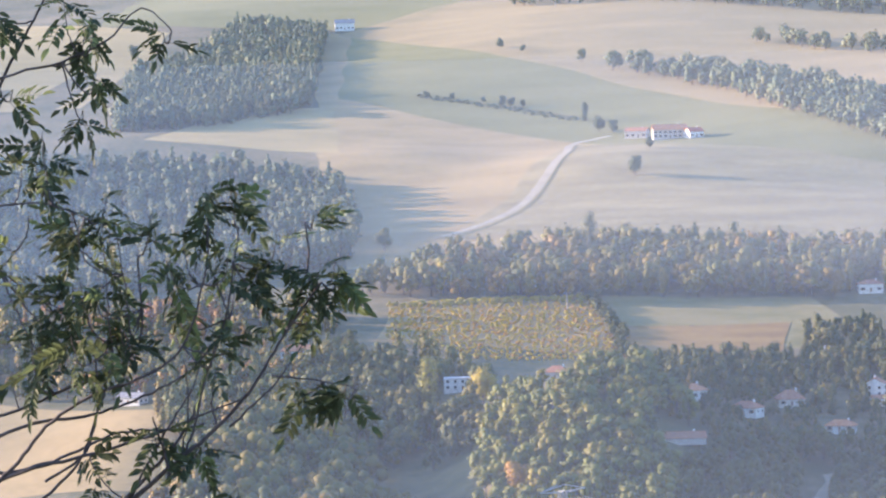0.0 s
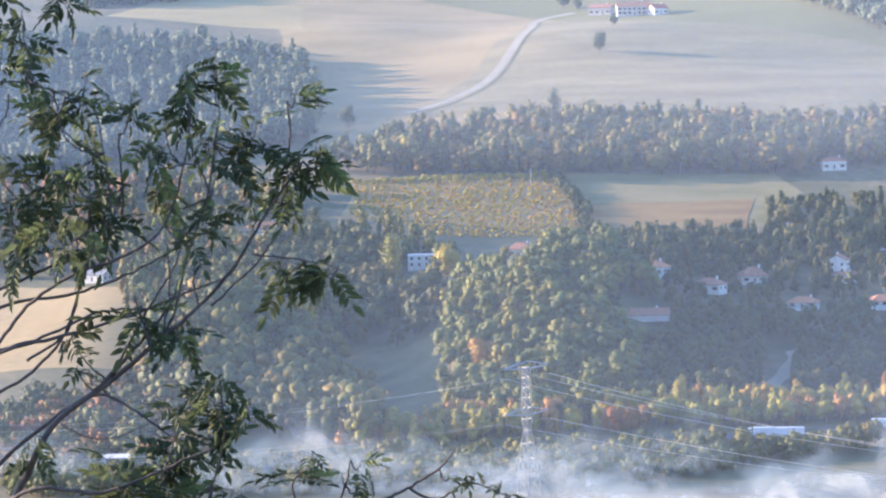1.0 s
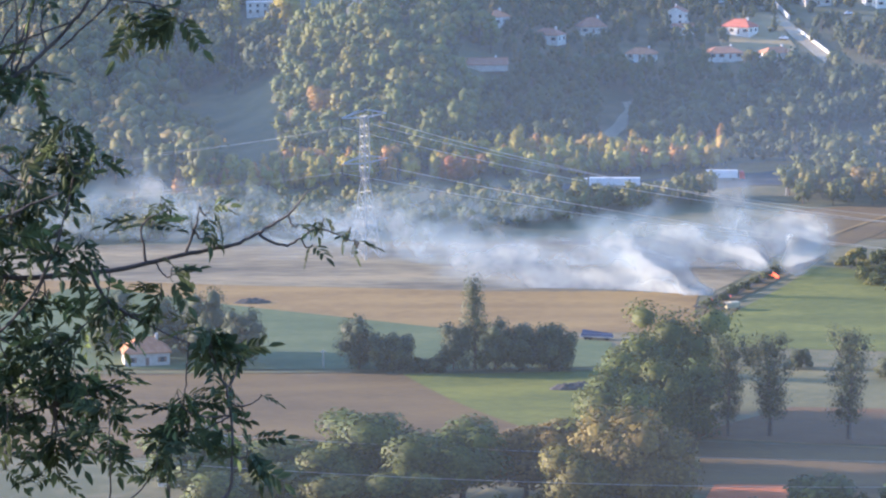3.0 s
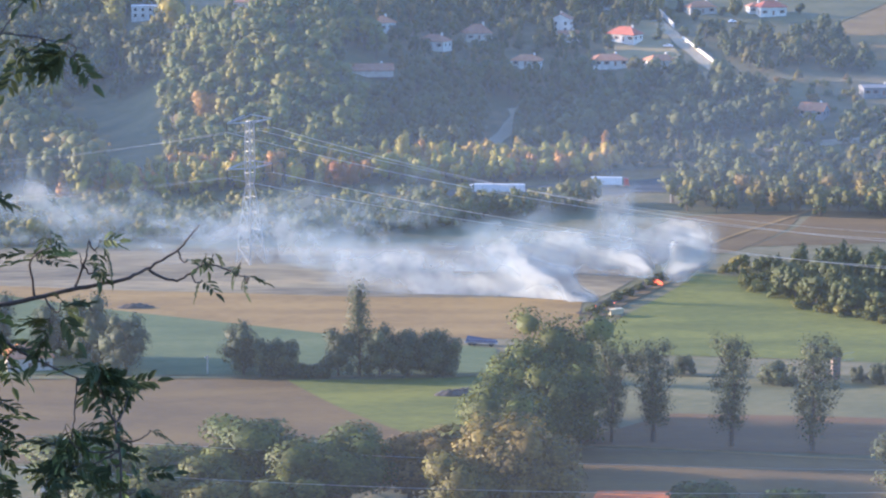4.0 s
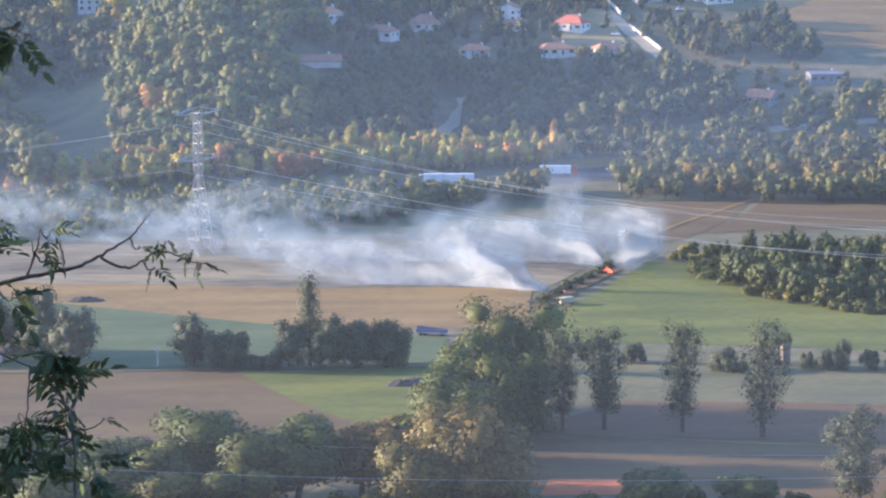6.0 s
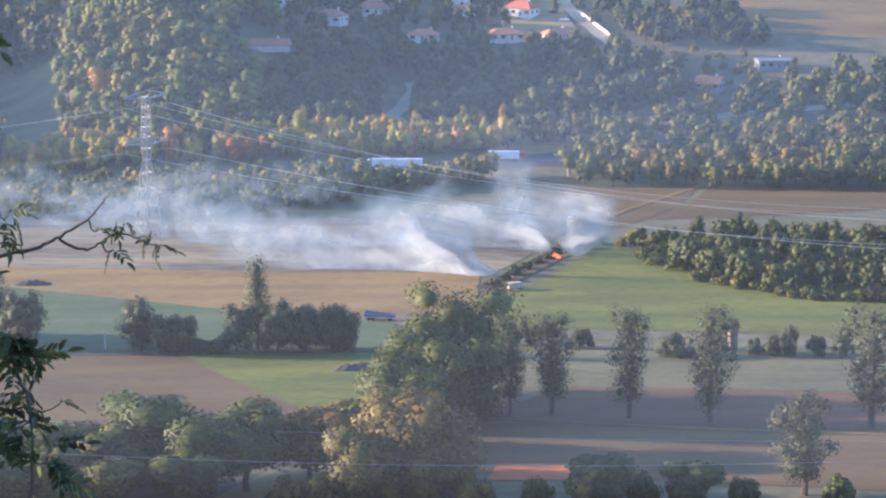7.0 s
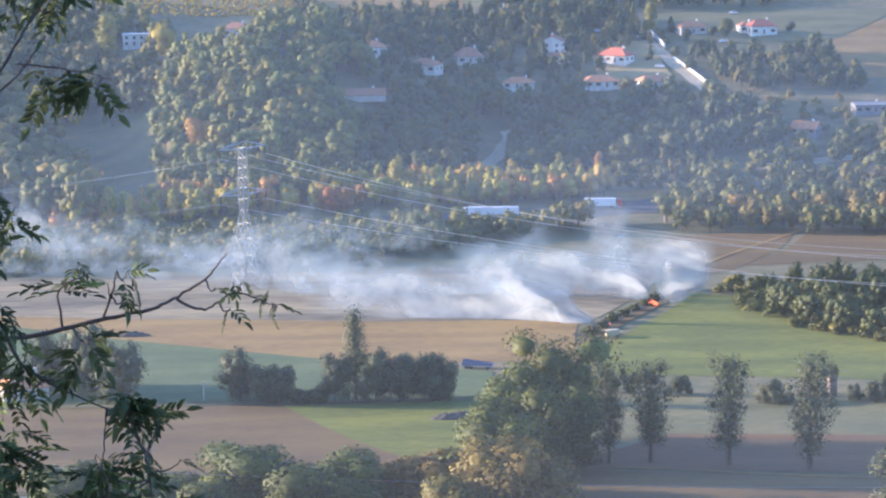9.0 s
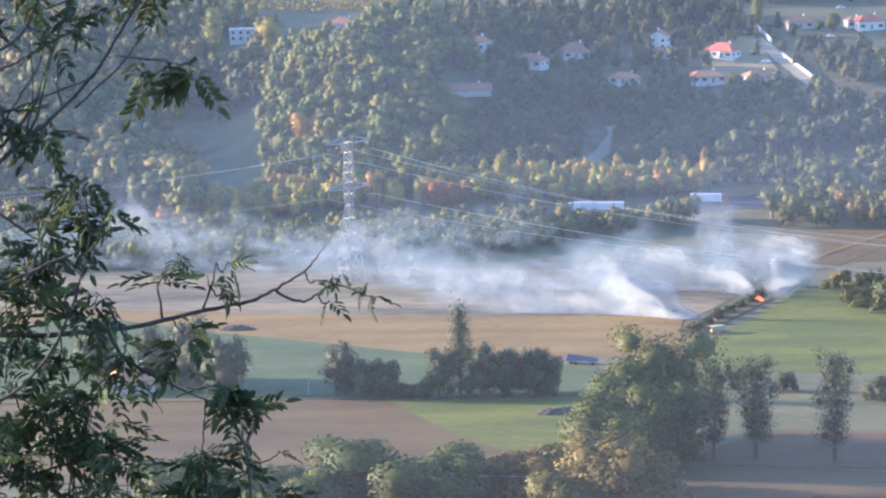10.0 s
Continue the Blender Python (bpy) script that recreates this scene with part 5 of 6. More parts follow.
def plume(points, widths, strong, seed):
    """A single column of smoke that widens as it drifts from its fire."""
    r = np.random.default_rng(seed)
    ph = r.uniform(0, 6, 6)
    path = smooth_path(points, 12)
    xyz = np.array([tuple(p) for p in path])
    t = np.linspace(0, 1, len(path))
    way = np.gradient(xyz, axis=0)[:, (0, 2)]
    way /= np.linalg.norm(way, axis=1)[:, None]
    wide = np.interp(t, np.linspace(0, 1, len(widths)), widths)
    us, vs = t, np.linspace(-1, 1, 17)

    def place(u, v):
        k = np.rint(u * (len(path) - 1)).astype(int)
        w = wide[k] * (1.2 + 0.15 * np.sin(u * 23 + ph[0] + 1.5 * v) + 0.1 * np.sin(u * 47 + ph[1] - 2 * v))
        return np.stack([xyz[k, 0] - way[k, 1] * v * w, xyz[k, 1] + 1.5 * np.sin(3 * v + 8 * u + ph[2]), xyz[k, 2] + way[k, 0] * v * w], 1)
    v, f = sheet(us, vs, place)
    u, w = [a.ravel() for a in np.meshgrid(us, vs)]
    d = strong * np.clip(1 - w * w, 0, 1) ** 1.5 * np.clip(u / 0.09, 0, 1) * np.clip((1 - u) / 0.5, 0, 1)
    ob = new("smoke", mesh_of("smoke", v, f, [SMOKE], np.clip(d, 0, 1), smooth=True, normals=soft(v)))
    return tagged(ob, "rising plume of thick white grass-fire smoke", "smoke", kind="stuff")


def smooth_path(points, steps=6):
    pts, out = [Vector(p) for p in points], []
    for i in range(len(pts) - 1):
        p0, p1, p2, p3 = pts[max(i - 1, 0)], pts[i], pts[i + 1], pts[min(i + 2, len(pts) - 1)]
        for k in range(steps):
            t = k / steps
            out.append(0.5 * (2 * p1 + (p2 - p0) * t + (2 * p0 - 5 * p1 + 4 * p2 - p3) * t * t + (3 * p1 - p0 - 3 * p2 + p3) * t ** 3))
    return out + [pts[-1]]


plume([(47.7, 836.0, 1.4), (40.2, 838.0, 3.3), (33.7, 840.0, 7.8), (24.1, 842.0, 9.6), (18.8, 844.0, 15.0), (8.7, 846.0, 16.5), (-4, 848, 19)], [1.8, 3.6, 4.8, 6.0, 6.0, 6.6, 6.0], 0.95, 1)
plume([(47.0, 838.0, 0.5), (33.5, 840.5, 2.0), (19.9, 843.0, 4.3), (6.2, 845.5, 4.2), (-7.5, 848.0, 5.2), (-21.3, 850.5, 8.4), (-35.2, 853.0, 11.5), (-55.9, 855.5, 14.3), (-86.7, 858.0, 15.4)], [2.0, 4.6, 7.0, 8.5, 9.0, 9.5, 10.0, 11.0, 11.0], 0.95, 7)
plume([(68.0, 868.0, 3.0), (74.3, 870.0, 6.5), (78.5, 872.0, 11.6), (75.5, 874.0, 14.9), (65.0, 876.0, 13.7), (52.7, 878.0, 11.6), (36.4, 880.0, 8.6), (20, 882, 7)], [3.0, 6.0, 8.0, 8.5, 8.5, 8.5, 8.5, 8.0], 1.0, 2)
plume([(66.5, 872.0, 3.6), (59.6, 874.3, 6.7), (49.1, 876.7, 8.1), (35.0, 879.0, 7.9), (20.8, 881.3, 6.9), (4.7, 883.7, 4.8), (-21.5, 886.0, 6.2), (-60, 890, 9)], [2.5, 6.0, 8.0, 9.0, 9.0, 9.0, 9.0, 10.0], 0.95, 9)
plume([(60.0, 880.0, 8.6), (56.7, 885.0, 13.2), (53.4, 890.0, 18.8), (54.5, 895.0, 24.5), (52.1, 900.0, 31.3), (46, 904, 36)], [5.0, 6.5, 7.5, 8.5, 9.0, 9.0], 0.62, 3)
plume([(-10, 878, 4), (-29.2, 880.0, 7.3), (-44.1, 886.7, 10.6), (-61.0, 893.3, 13.1), (-95.9, 896.0, 14.5), (-138.3, 899.0, 17.1), (-190.7, 902.0, 17.6), (-260, 905, 18)], [5.0, 8.0, 11.0, 12.0, 13.0, 14.0, 15.0, 15.0], 0.46, 11)
FX, FY = (84.3, 912.2)
smoke_bank(-240, FX - 14, FY + 14, FY + 4, 26, 0.42, 5, 0.3)
smoke_bank(-330, FX - 30, FY + 42, FY + 38, 40, 0.42, 6, 0.22)


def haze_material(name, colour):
    """See-through sheet that stands in for thin haze: lets most light through and scatters a little of it."""
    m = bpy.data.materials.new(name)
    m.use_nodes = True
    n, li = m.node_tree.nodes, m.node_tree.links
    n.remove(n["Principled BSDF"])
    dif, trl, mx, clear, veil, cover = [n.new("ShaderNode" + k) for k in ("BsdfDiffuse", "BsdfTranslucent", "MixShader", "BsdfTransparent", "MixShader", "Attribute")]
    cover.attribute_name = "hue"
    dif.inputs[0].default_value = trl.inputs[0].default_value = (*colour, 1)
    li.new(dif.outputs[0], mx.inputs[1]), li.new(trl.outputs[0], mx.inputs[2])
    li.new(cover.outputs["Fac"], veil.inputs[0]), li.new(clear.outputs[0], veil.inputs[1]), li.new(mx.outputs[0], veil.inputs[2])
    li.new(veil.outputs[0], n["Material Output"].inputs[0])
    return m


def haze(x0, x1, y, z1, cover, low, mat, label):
    """An upright sheet across the valley that stands in for aerial haze: it rises out of the ground, is thickest a
    little above it, and thins with height by the share low.
    """
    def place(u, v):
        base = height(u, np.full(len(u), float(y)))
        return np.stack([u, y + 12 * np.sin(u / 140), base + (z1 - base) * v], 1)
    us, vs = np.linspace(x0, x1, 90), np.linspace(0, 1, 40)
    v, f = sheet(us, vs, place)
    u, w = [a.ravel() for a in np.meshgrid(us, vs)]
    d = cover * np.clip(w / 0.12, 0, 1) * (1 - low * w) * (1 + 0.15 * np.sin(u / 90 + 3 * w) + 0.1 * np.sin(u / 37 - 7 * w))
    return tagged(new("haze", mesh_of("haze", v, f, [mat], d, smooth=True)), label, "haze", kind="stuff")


# aerial haze is added as three upright tinted sheets
BLUE_HAZE = haze_material("blue_haze_sheet", (0.51, 0.59, 0.70))
NEAR_HAZE = haze_material("valley_haze_sheet", (0.55, 0.56, 0.55))
PALE_HAZE = haze_material("hill_haze_sheet", (0.74, 0.75, 0.77))
haze(-300, 300, 545, 120, 0.13, 0.7, NEAR_HAZE, "thin see-through sheet standing in for haze over the near fields")
haze(-500, 500, 985, 190, 0.17, 0.6, BLUE_HAZE, "blue see-through sheet standing in for haze over the valley")
haze(-800, 800, 1440, 420, 0.2, 0.3, PALE_HAZE, "pale see-through sheet standing in for haze before the far hillside")

# ---- the near tree, an ash with feathered leaves, seen against the valley ----
ASH = leaf_material("ash_leaf", [(0.058, 0.072, 0.033), (0.084, 0.103, 0.043), (0.151, 0.187, 0.066)], 0.4, 0.4, 0.25)
TWIG = material("ash_bark", [(0.06, 0.05, 0.045), (0.12, 0.10, 0.09)], 12, bump=0.004, stretch=(1, 1, 0.4))
ash = thing("ash_tree", (-3.4, 10.7, float(height(-3.4, 10.7))), 0, "dark leafy ash tree close by, branches hanging into view", "tree")
inv = Matrix.Translation(ash.location).inverted()
nr = np.random.default_rng(11)


def limb(points, r0, r1, name="limb"):
    path = smooth_path(points)
    path = [p + Vector(nr.normal(0, 0.0018, 3)) for p in path]
    v, f = tube([inv @ p for p in path], list(np.linspace(r0, r1, len(path))), 7)
    ob = part(name, (v, f), TWIG, ash)
    for q in ob.data.polygons:
        q.use_smooth = True
    return path


BOLE = (-3.4, 10.7)
stem = [Vector((BOLE[0], BOLE[1], 142.6)), Vector((-3.42, 10.72, 146)), Vector((-3.36, 10.68, 149)), Vector((-3.4, 10.7, 153))]
limb(stem, 0.17, 0.07, "trunk")
wood_paths = []
for lift, r0, r1, points in (
        (-0.8, 0.03, 0.005, [(-2.815, 10.450, 147.964), (-2.614, 10.450, 148.228), (-2.495, 10.450, 148.448), (-2.413, 10.450, 148.538), (-2.226, 10.450, 148.665), (-2.028, 10.450, 148.828), (-1.883, 10.450, 148.941), (-1.736, 10.450, 149.105), (-1.621, 10.450, 149.284), (-1.477, 10.450, 149.482)]),
        (-0.5, 0.016, 0.004, [(-2.844, 10.500, 148.740), (-2.667, 10.500, 148.781), (-2.467, 10.500, 148.841), (-2.268, 10.500, 148.923), (-2.035, 10.500, 148.932), (-1.941, 10.500, 148.954)]),
        (-0.5, 0.017, 0.004, [(-2.821, 10.400, 148.643), (-2.640, 10.400, 148.828), (-2.531, 10.400, 148.955), (-2.332, 10.400, 149.080), (-2.175, 10.400, 149.129), (-1.999, 10.400, 149.251), (-1.905, 10.400, 149.524), (-1.889, 10.400, 149.713)]),
        (-0.4, 0.014, 0.004, [(-2.851, 10.550, 148.941), (-2.672, 10.550, 149.008), (-2.498, 10.550, 149.083), (-2.298, 10.550, 149.158), (-2.191, 10.550, 149.288), (-2.192, 10.550, 149.588)]),
        (-0.4, 0.018, 0.004, [(-2.864, 10.600, 150.023), (-2.677, 10.600, 150.343), (-2.549, 10.600, 150.566), (-2.467, 10.600, 150.725)]),
        (-0.3, 0.012, 0.003, [(-2.741, 10.500, 150.255), (-2.454, 10.500, 150.333), (-2.277, 10.500, 150.413), (-2.143, 10.500, 150.526), (-2.026, 10.500, 150.438)]),
        (-0.4, 0.014, 0.003, [(-2.815, 10.400, 149.743), (-2.552, 10.400, 149.801), (-2.359, 10.400, 149.743)]),
        (-0.4, 0.012, 0.003, [(-2.925, 10.600, 149.459), (-2.744, 10.600, 149.553), (-2.641, 10.600, 149.670), (-2.627, 10.600, 149.757)]),
        (-0.4, 0.024, 0.003, [(-2.249, 10.500, 148.056), (-1.989, 10.500, 148.072), (-1.626, 10.500, 148.106), (-1.405, 10.500, 148.158), (-1.216, 10.500, 148.196), (-1.121, 10.500, 148.236), (-0.997, 10.500, 148.311), (-0.954, 10.500, 148.358), (-0.919, 10.500, 148.405)]),
        (-0.5, 0.02, 0.004, [(-2.612, 10.600, 148.414), (-2.342, 10.600, 148.588), (-2.212, 10.600, 148.554), (-2.062, 10.600, 148.455)]),
        (-0.5, 0.018, 0.004, [(-2.569, 10.300, 147.659), (-2.305, 10.300, 147.790), (-2.043, 10.300, 147.919), (-1.864, 10.300, 148.176), (-1.769, 10.300, 148.494)]),
        (-0.6, 0.018, 0.004, [(-2.629, 10.500, 147.394), (-2.229, 10.500, 147.483), (-1.853, 10.500, 147.594), (-1.633, 10.500, 147.661)]),
        (-0.6, 0.022, 0.005, [(-2.616, 10.400, 147.106), (-1.912, 10.400, 147.197), (-1.305, 10.400, 147.199), (-1.214, 10.400, 147.419), (-1.230, 10.400, 147.671)]),
        (-0.5, 0.018, 0.004, [(-2.519, 10.200, 148.279), (-2.223, 10.200, 148.278), (-1.988, 10.200, 148.362), (-1.796, 10.200, 148.445)])):
    first = Vector(points[0])
    root = Vector((BOLE[0], BOLE[1], first.z + lift))
    wood_paths += limb([root, root.lerp(first, 0.5) + Vector((0, 0, -0.08))] + points, r0 * 0.6, r1 * 0.8)
for r0, r1, points in (
        (0.01, 0.003, [(-3.380, 10.680, 148.361), (-2.990, 10.560, 148.621), (-2.645, 10.460, 148.781), (-2.401, 10.460, 148.838), (-2.136, 10.460, 148.916), (-1.920, 10.460, 148.997), (-1.755, 10.460, 149.065)]),
        (0.009, 0.003, [(-3.380, 10.680, 148.533), (-2.990, 10.560, 148.793), (-2.638, 10.460, 148.953), (-2.395, 10.460, 148.990), (-2.203, 10.460, 149.048), (-2.010, 10.460, 149.138), (-1.893, 10.460, 149.251)]),
        (0.008, 0.003, [(-3.380, 10.680, 148.221), (-2.990, 10.560, 148.481), (-2.629, 10.460, 148.641), (-2.472, 10.460, 148.758), (-2.401, 10.460, 148.853), (-2.348, 10.460, 148.990), (-2.307, 10.460, 149.109), (-2.279, 10.460, 149.257)]),
        (0.006, 0.002, [(-2.241, 10.460, 148.647), (-2.144, 10.460, 148.829), (-2.039, 10.460, 148.998), (-1.964, 10.460, 149.114), (-1.935, 10.460, 149.252)]),
        (0.006, 0.002, [(-2.060, 10.460, 148.753), (-1.986, 10.460, 148.902), (-1.942, 10.460, 149.067), (-1.889, 10.460, 149.230), (-1.825, 10.460, 149.356)]),
        (0.005, 0.002, [(-1.838, 10.460, 148.943), (-1.684, 10.460, 149.079), (-1.617, 10.460, 149.162), (-1.529, 10.460, 149.277)]),
        (0.009, 0.003, [(-2.413, 10.450, 148.538), (-2.266, 10.450, 148.652), (-2.158, 10.450, 148.765), (-2.026, 10.450, 148.905), (-1.957, 10.450, 149.032), (-1.915, 10.450, 149.159), (-1.833, 10.450, 149.393), (-1.785, 10.450, 149.689)]),
        (0.006, 0.003, [(-2.563, 10.500, 148.739), (-2.401, 10.500, 148.853), (-2.349, 10.500, 149.059), (-2.366, 10.500, 149.251)]),
        (0.005, 0.002, [(-2.260, 10.420, 148.635), (-2.133, 10.420, 148.552), (-2.006, 10.420, 148.460), (-1.877, 10.420, 148.420), (-1.790, 10.420, 148.454)]),
        (0.0035, 0.0015, [(-2.420, 10.420, 148.507), (-2.331, 10.420, 148.459), (-2.201, 10.420, 148.456), (-2.003, 10.420, 148.537)]),
        (0.005, 0.002, [(-2.028, 10.450, 148.828), (-1.995, 10.450, 148.992), (-2.000, 10.450, 149.184)]),
        (0.005, 0.002, [(-1.883, 10.450, 148.941), (-1.903, 10.450, 149.033), (-1.882, 10.450, 149.161)]),
        (0.004, 0.002, [(-2.214, 10.500, 149.248), (-2.232, 10.500, 149.439), (-2.263, 10.500, 149.677)]),
        (0.006, 0.003, [(-1.630, 10.500, 149.281), (-1.537, 10.500, 149.513), (-1.536, 10.500, 149.704)]),
        (0.006, 0.002, [(-1.107, 10.500, 148.234), (-1.015, 10.500, 148.193), (-0.937, 10.500, 148.231), (-0.886, 10.500, 148.259), (-0.801, 10.500, 148.229), (-0.731, 10.500, 148.205)]),
        (0.009, 0.003, [(-1.751, 10.500, 148.094), (-1.692, 10.500, 147.986), (-1.570, 10.500, 147.904), (-1.382, 10.500, 147.815)]),
        (0.004, 0.002, [(-1.682, 10.500, 149.130), (-1.553, 10.500, 149.117), (-1.425, 10.500, 149.094), (-1.339, 10.500, 149.071)]),
        (0.008, 0.003, [(-2.065, 10.420, 148.759), (-2.084, 10.420, 148.855), (-2.124, 10.420, 148.983)]),
        (0.006, 0.002, [(-1.538, 10.500, 148.123), (-1.549, 10.500, 148.274), (-1.447, 10.500, 148.328)]),
        (0.006, 0.002, [(-1.388, 10.500, 148.159), (-1.347, 10.500, 148.274), (-1.330, 10.500, 148.351)])):
    wood_paths += limb(points, r0, r1, "branch")


def feather_leaf(pairs, long):
    """A compound leaf along +x: a thin stalk with paired, pointed, folded leaflets and one at the tip."""
    vs, fs = [], []

    def leaflet(base, way, size):
        way = Vector(way).normalized()
        side = way.cross(Vector((0, 0, 1))).normalized()
        up = Vector((0, 0, 1))
        n = len(vs)
        vs.extend([base, base + way * size * 0.35 + side * size * 0.19 + up * size * 0.07, base + way * size * 0.75 + side * size * 0.14 + up * size * 0.04, base + way * size - up * size * 0.1,
                   base + way * size * 0.75 - side * size * 0.14 + up * size * 0.04, base + way * size * 0.35 - side * size * 0.19 + up * size * 0.07, base + way * size * 0.5 - up * size * 0.02])
        fs.extend([(n, n + 1, n + 6), (n + 1, n + 2, n + 6), (n + 2, n + 3, n + 6), (n + 3, n + 4, n + 6), (n + 4, n + 5, n + 6), (n + 5, n, n + 6)])
    droop = lambda x: Vector((x, 0, -0.35 * x * x / long))
    for i in range(pairs):
        x = long * (0.25 + 0.7 * i / pairs)
        for k in (-1, 1):
            leaflet(droop(x), (0.75, k * nr.uniform(0.7, 1.0), nr.uniform(-0.45, 0.1)), nr.uniform(0.042, 0.058))
    leaflet(droop(long), (1, nr.uniform(-0.2, 0.2), -0.4), 0.06)
    v, f = tube([droop(0), droop(long * 0.5), droop(long)], [0.0013, 0.001, 0.0007], 3)
    return join([(np.array([tuple(p) for p in vs]), np.array(fs)), (v, f)])


LEAVES = [feather_leaf(p, q) for p, q in ((4, 0.115), (5, 0.14), (5, 0.155), (4, 0.105), (3, 0.085), (5, 0.13))]
LEAF_MESHES = [[mesh_of("leaf", v, f, [ASH], np.full(len(v), h)) for h in (0.1, 0.45, 0.9)] for v, f in LEAVES]
stuff_leaves, placed = [], 0
# leafy sprays: middle, reach and number of leaves
SPRAYS = [
    ((-2.077, 10.500, 148.037), 0.13, 16), ((-1.939, 10.500, 147.971), 0.13, 15), ((-2.063, 10.500, 147.840), 0.14, 18), ((-1.846, 10.500, 147.839), 0.12, 14), ((-1.948, 10.500, 147.696), 0.14, 18), ((-2.134, 10.500, 147.665), 0.14, 16), ((-1.797, 10.500, 147.673), 0.1, 10), ((-2.053, 10.500, 147.509), 0.14, 18), ((-1.857, 10.500, 147.508), 0.12, 14), ((-2.138, 10.500, 148.147), 0.12, 12),
    ((-0.911, 10.500, 148.272), 0.03, 2), ((-0.923, 10.500, 148.190), 0.02, 2), ((-0.875, 10.500, 148.289), 0.02, 1), ((-0.780, 10.500, 148.222), 0.03, 2), ((-0.731, 10.500, 148.205), 0.02, 2), ((-0.971, 10.500, 148.272), 0.02, 1), ((-1.337, 10.500, 148.343), 0.06, 5), ((-1.364, 10.500, 148.257), 0.04, 2), ((-1.322, 10.500, 148.235), 0.03, 2), ((-1.522, 10.500, 148.332), 0.07, 6), ((-1.458, 10.500, 148.332), 0.04, 3), ((-1.353, 10.500, 147.823), 0.09, 9), ((-1.279, 10.500, 147.757), 0.08, 8), ((-1.183, 10.500, 147.757), 0.02, 2), ((-1.443, 10.500, 147.648), 0.09, 9), ((-1.239, 10.500, 147.647), 0.05, 5), ((-1.231, 10.500, 147.515), 0.05, 4),
    ((-2.070, 10.500, 150.407), 0.08, 6), ((-2.428, 10.500, 150.482), 0.14, 14), ((-2.649, 10.600, 150.537), 0.12, 8), ((-2.498, 10.500, 150.313), 0.12, 9), ((-2.372, 10.500, 150.106), 0.13, 15), ((-2.670, 10.600, 150.191), 0.09, 7),
    ((-2.474, 10.400, 149.863), 0.15, 15), ((-2.359, 10.400, 149.743), 0.12, 11), ((-2.641, 10.500, 149.909), 0.1, 8), ((-2.450, 10.500, 149.669), 0.07, 4), ((-1.884, 10.400, 149.765), 0.1, 9), ((-1.770, 10.500, 149.744), 0.1, 10),
    ((-1.512, 10.500, 149.702), 0.06, 5), ((-2.189, 10.500, 149.620), 0.1, 8), ((-1.976, 10.400, 149.513), 0.16, 17), ((-2.455, 10.500, 149.497), 0.18, 24), ((-2.613, 10.500, 149.350), 0.2, 26), ((-2.328, 10.400, 149.286), 0.2, 28),
    ((-2.153, 10.500, 149.363), 0.16, 20), ((-1.806, 10.500, 149.367), 0.16, 20), ((-1.693, 10.500, 149.546), 0.12, 13), ((-1.543, 10.500, 149.500), 0.12, 13), ((-1.433, 10.500, 149.435), 0.1, 11), ((-1.508, 10.500, 149.042), 0.09, 13),
    ((-1.368, 10.500, 149.046), 0.06, 8), ((-1.590, 10.500, 149.352), 0.12, 11), ((-2.552, 10.500, 149.176), 0.16, 15), ((-2.691, 10.600, 149.084), 0.08, 5), ((-2.080, 10.400, 148.878), 0.06, 5), ((-2.050, 10.400, 148.761), 0.1, 10), ((-1.962, 10.400, 149.237), 0.15, 12),
    ((-1.828, 10.400, 148.525), 0.12, 14), ((-1.718, 10.400, 148.460), 0.06, 7), ((-1.984, 10.300, 148.413), 0.12, 12), ((-1.923, 10.300, 148.306), 0.12, 11), ((-2.526, 10.400, 148.339), 0.12, 8), ((-2.317, 10.400, 148.745), 0.06, 4), ((-2.118, 10.400, 148.891), 0.05, 4), ((-2.265, 10.500, 149.698), 0.04, 5), ((-2.340, 10.450, 148.718), 0.03, 3),
    ((-1.747, 10.300, 148.537), 0.1, 13), ((-1.966, 10.300, 148.326), 0.14, 17), ((-2.138, 10.200, 148.278), 0.16, 18), ((-1.864, 10.300, 148.176), 0.12, 10), 
    ((-1.580, 10.500, 147.989), 0.12, 13), ((-1.481, 10.500, 148.055), 0.08, 6), ((-1.686, 10.500, 148.088), 0.08, 7), ((-2.175, 10.300, 147.833), 0.16, 18),
    ((-1.917, 10.500, 147.616), 0.14, 16), ((-2.117, 10.500, 147.528), 0.2, 26), ((-1.722, 10.500, 147.572), 0.16, 20), ((-1.270, 10.400, 147.769), 0.11, 14), ((-1.361, 10.400, 147.551), 0.12, 15), ((-1.213, 10.400, 147.441), 0.12, 11),
    ((-2.275, 10.500, 147.416), 0.2, 22), ((-1.858, 10.500, 147.417), 0.2, 24), ((-1.102, 10.400, 147.621), 0.02, 1), ((-1.472, 10.400, 147.419), 0.14, 14), ((-2.232, 10.300, 148.027), 0.14, 12), ((-1.624, 10.400, 147.397), 0.14, 14)]
path_array = np.array([tuple(p) for p in wood_paths])
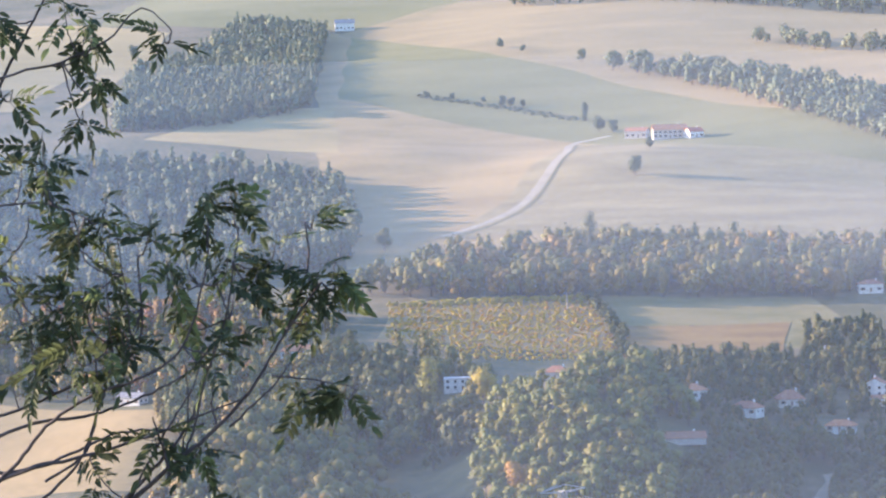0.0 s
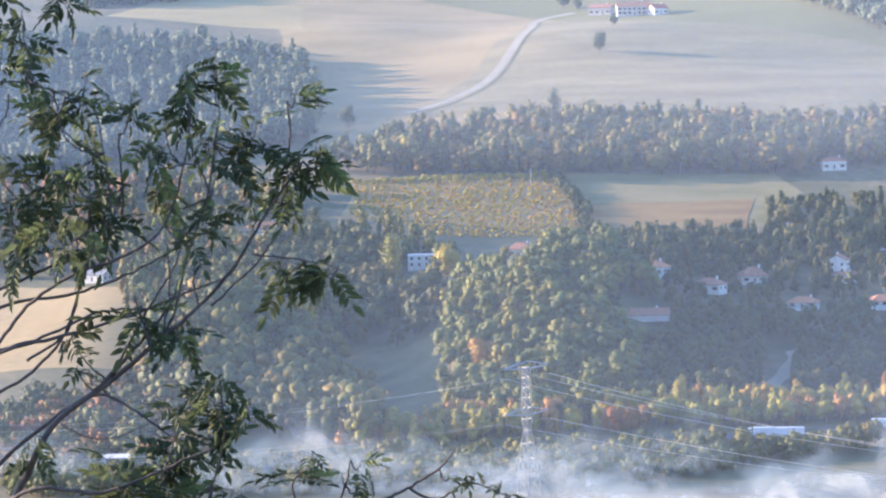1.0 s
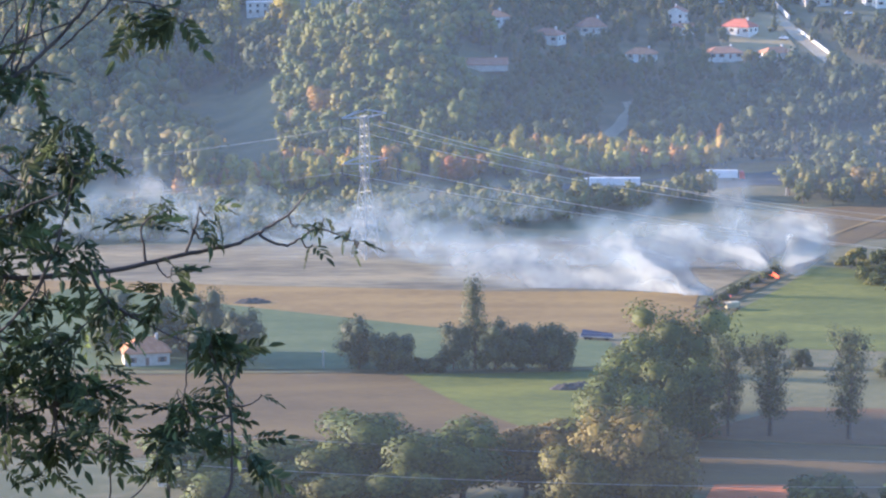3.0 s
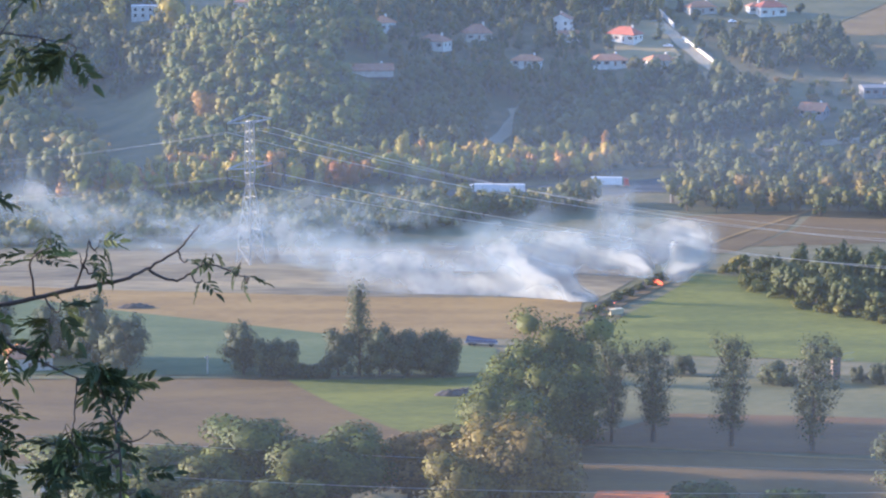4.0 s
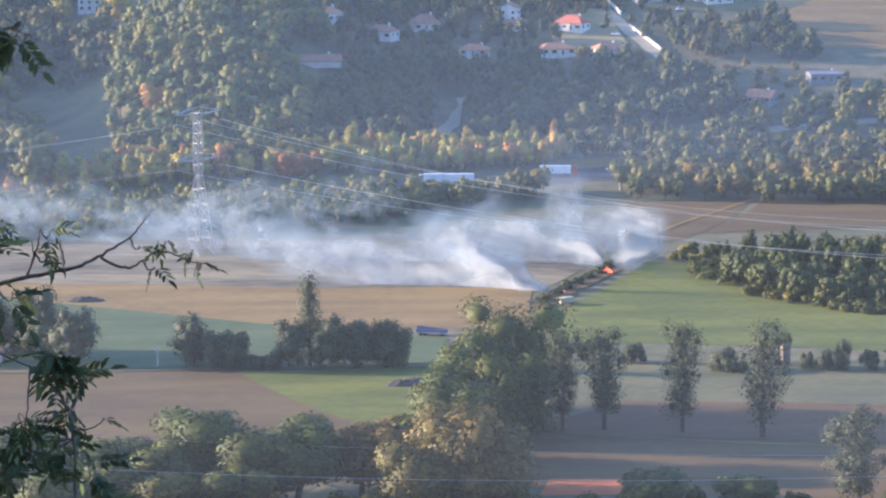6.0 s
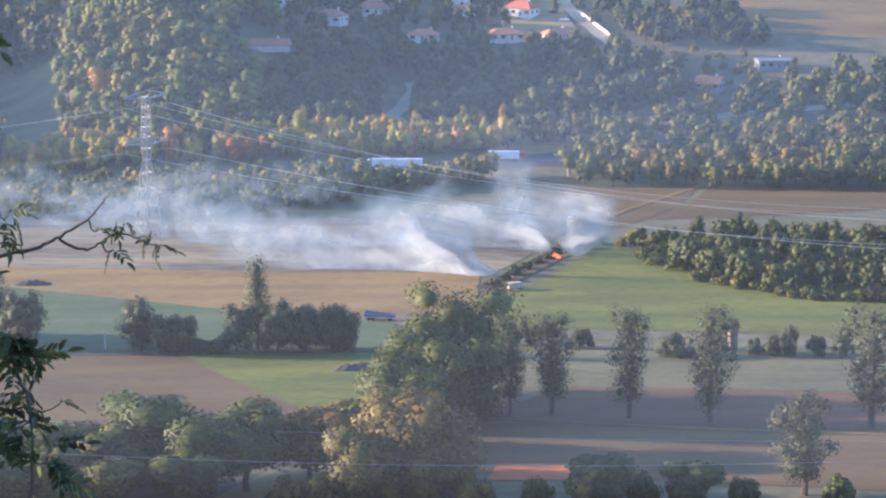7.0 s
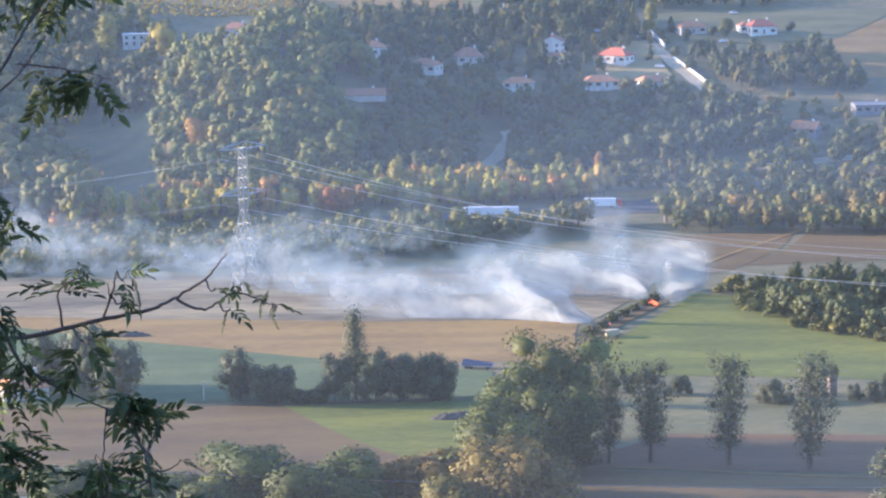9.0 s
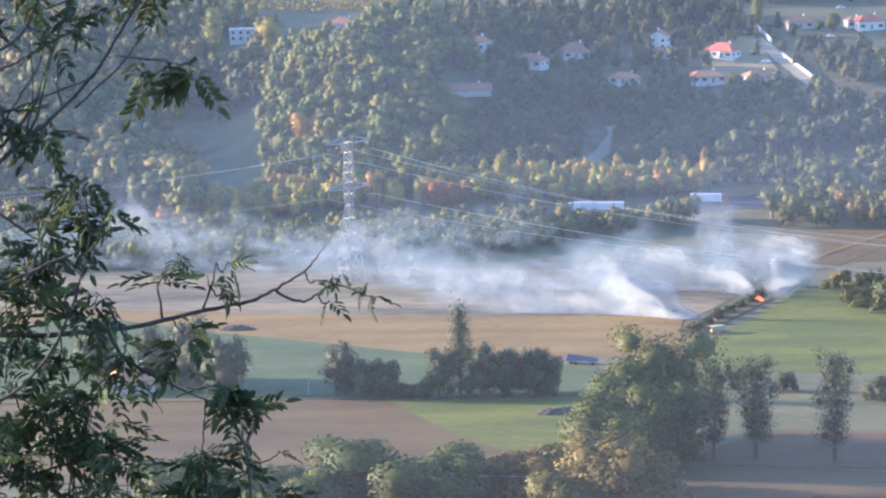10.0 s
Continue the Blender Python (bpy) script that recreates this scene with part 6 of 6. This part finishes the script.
for mid, reach, count in SPRAYS:
    count = max(1, round(count * ((0.85 if mid[2] < 148.3 else 0.85 if mid[2] > 149.85 else 0.88) if count > 6 else 0.9)))
    mid = Vector(mid)
    near = np.argsort(((path_array - np.array(mid)) ** 2).sum(1))
    start = Vector(path_array[near[0]])
    for b in range(max(1, count // 5)):
        tip = mid + Vector(nr.normal(0, reach * 0.42, 3))
        twig = limb([start, start.lerp(tip, 0.5) + Vector((0, 0, -0.02)), tip, tip + (tip - start).normalized() * reach * 0.2 + Vector((0, 0, reach * 0.6))], 0.004, 0.0015, "twig")
        for i in range(round(count / max(1, count // 5))):
            at = twig[-1 - int(nr.integers(0, max(2, len(twig) // 2)))] if i else twig[-1]
            a, e = nr.uniform(0, math.tau), nr.uniform(-0.95, 0.5)
            way = Vector((math.cos(a) * math.cos(e), 0.7 * math.sin(a) * math.cos(e), math.sin(e)))
            m = Matrix.Translation(inv @ at) @ way.to_track_quat("X", "Z").to_matrix().to_4x4() @ pose(0, 0, 0, nr.uniform(-70, 70)) @ Matrix.Scale(nr.uniform(0.8, 1.2), 4)
            k, h = int(nr.integers(len(LEAVES))), int(nr.choice(3, p=(0.55, 0.33, 0.12)))
            if count < 4:   # short young leaves at the tips
                k, m = 4, m @ Matrix.Scale(0.75, 4)
            if placed % 5 == 0 and placed < 1500:
                ob = new("leaf", LEAF_MESHES[k][h])
                ob.parent = ash
                ob.matrix_basis = m
            else:
                v, f = LEAVES[k]
                mm = np.array(m)
                stuff_leaves.append((v @ mm[:3, :3].T + mm[:3, 3], f, np.full(len(v), (0.1, 0.45, 0.9)[h])))
            placed += 1
v, f = join([(a, b) for a, b, _ in stuff_leaves])
tagged(part("foliage", (v, f, np.concatenate([c for _, _, c in stuff_leaves])), ASH, ash), kind="stuff")


# ---- heaps in the fields ----
HEAP = material("dark_manure", [(0.05, 0.042, 0.035), (0.10, 0.085, 0.07)], 0.8, bump=0.15)
for p, long in (((2.3, 705.2), 10.0), ((5.7, 707.3), 7.0), ((-91.4, 826.6), 12.0)):
    us, ws = np.linspace(-1, 1, 26), np.linspace(-1, 1, 14)

    def mound(u, w, long=long):
        z = 1.5 * np.clip(1 - u * u - w * w, 0, 1) ** 0.7 * (1 + 0.3 * np.sin(9 * u) * np.cos(7 * w))
        return np.stack([u * long / 2, w * 2.2, z - 0.15], 1)
    v, f = sheet(us, ws, mound)
    ob = new("dung_heap", mesh_of("dung_heap", v, f, [HEAP], smooth=True))
    ob.matrix_world = pose(*on_land(p), 0, 0, 4)
    tagged(ob, "long dark heap of manure on the field", "heap", "manure heaps")
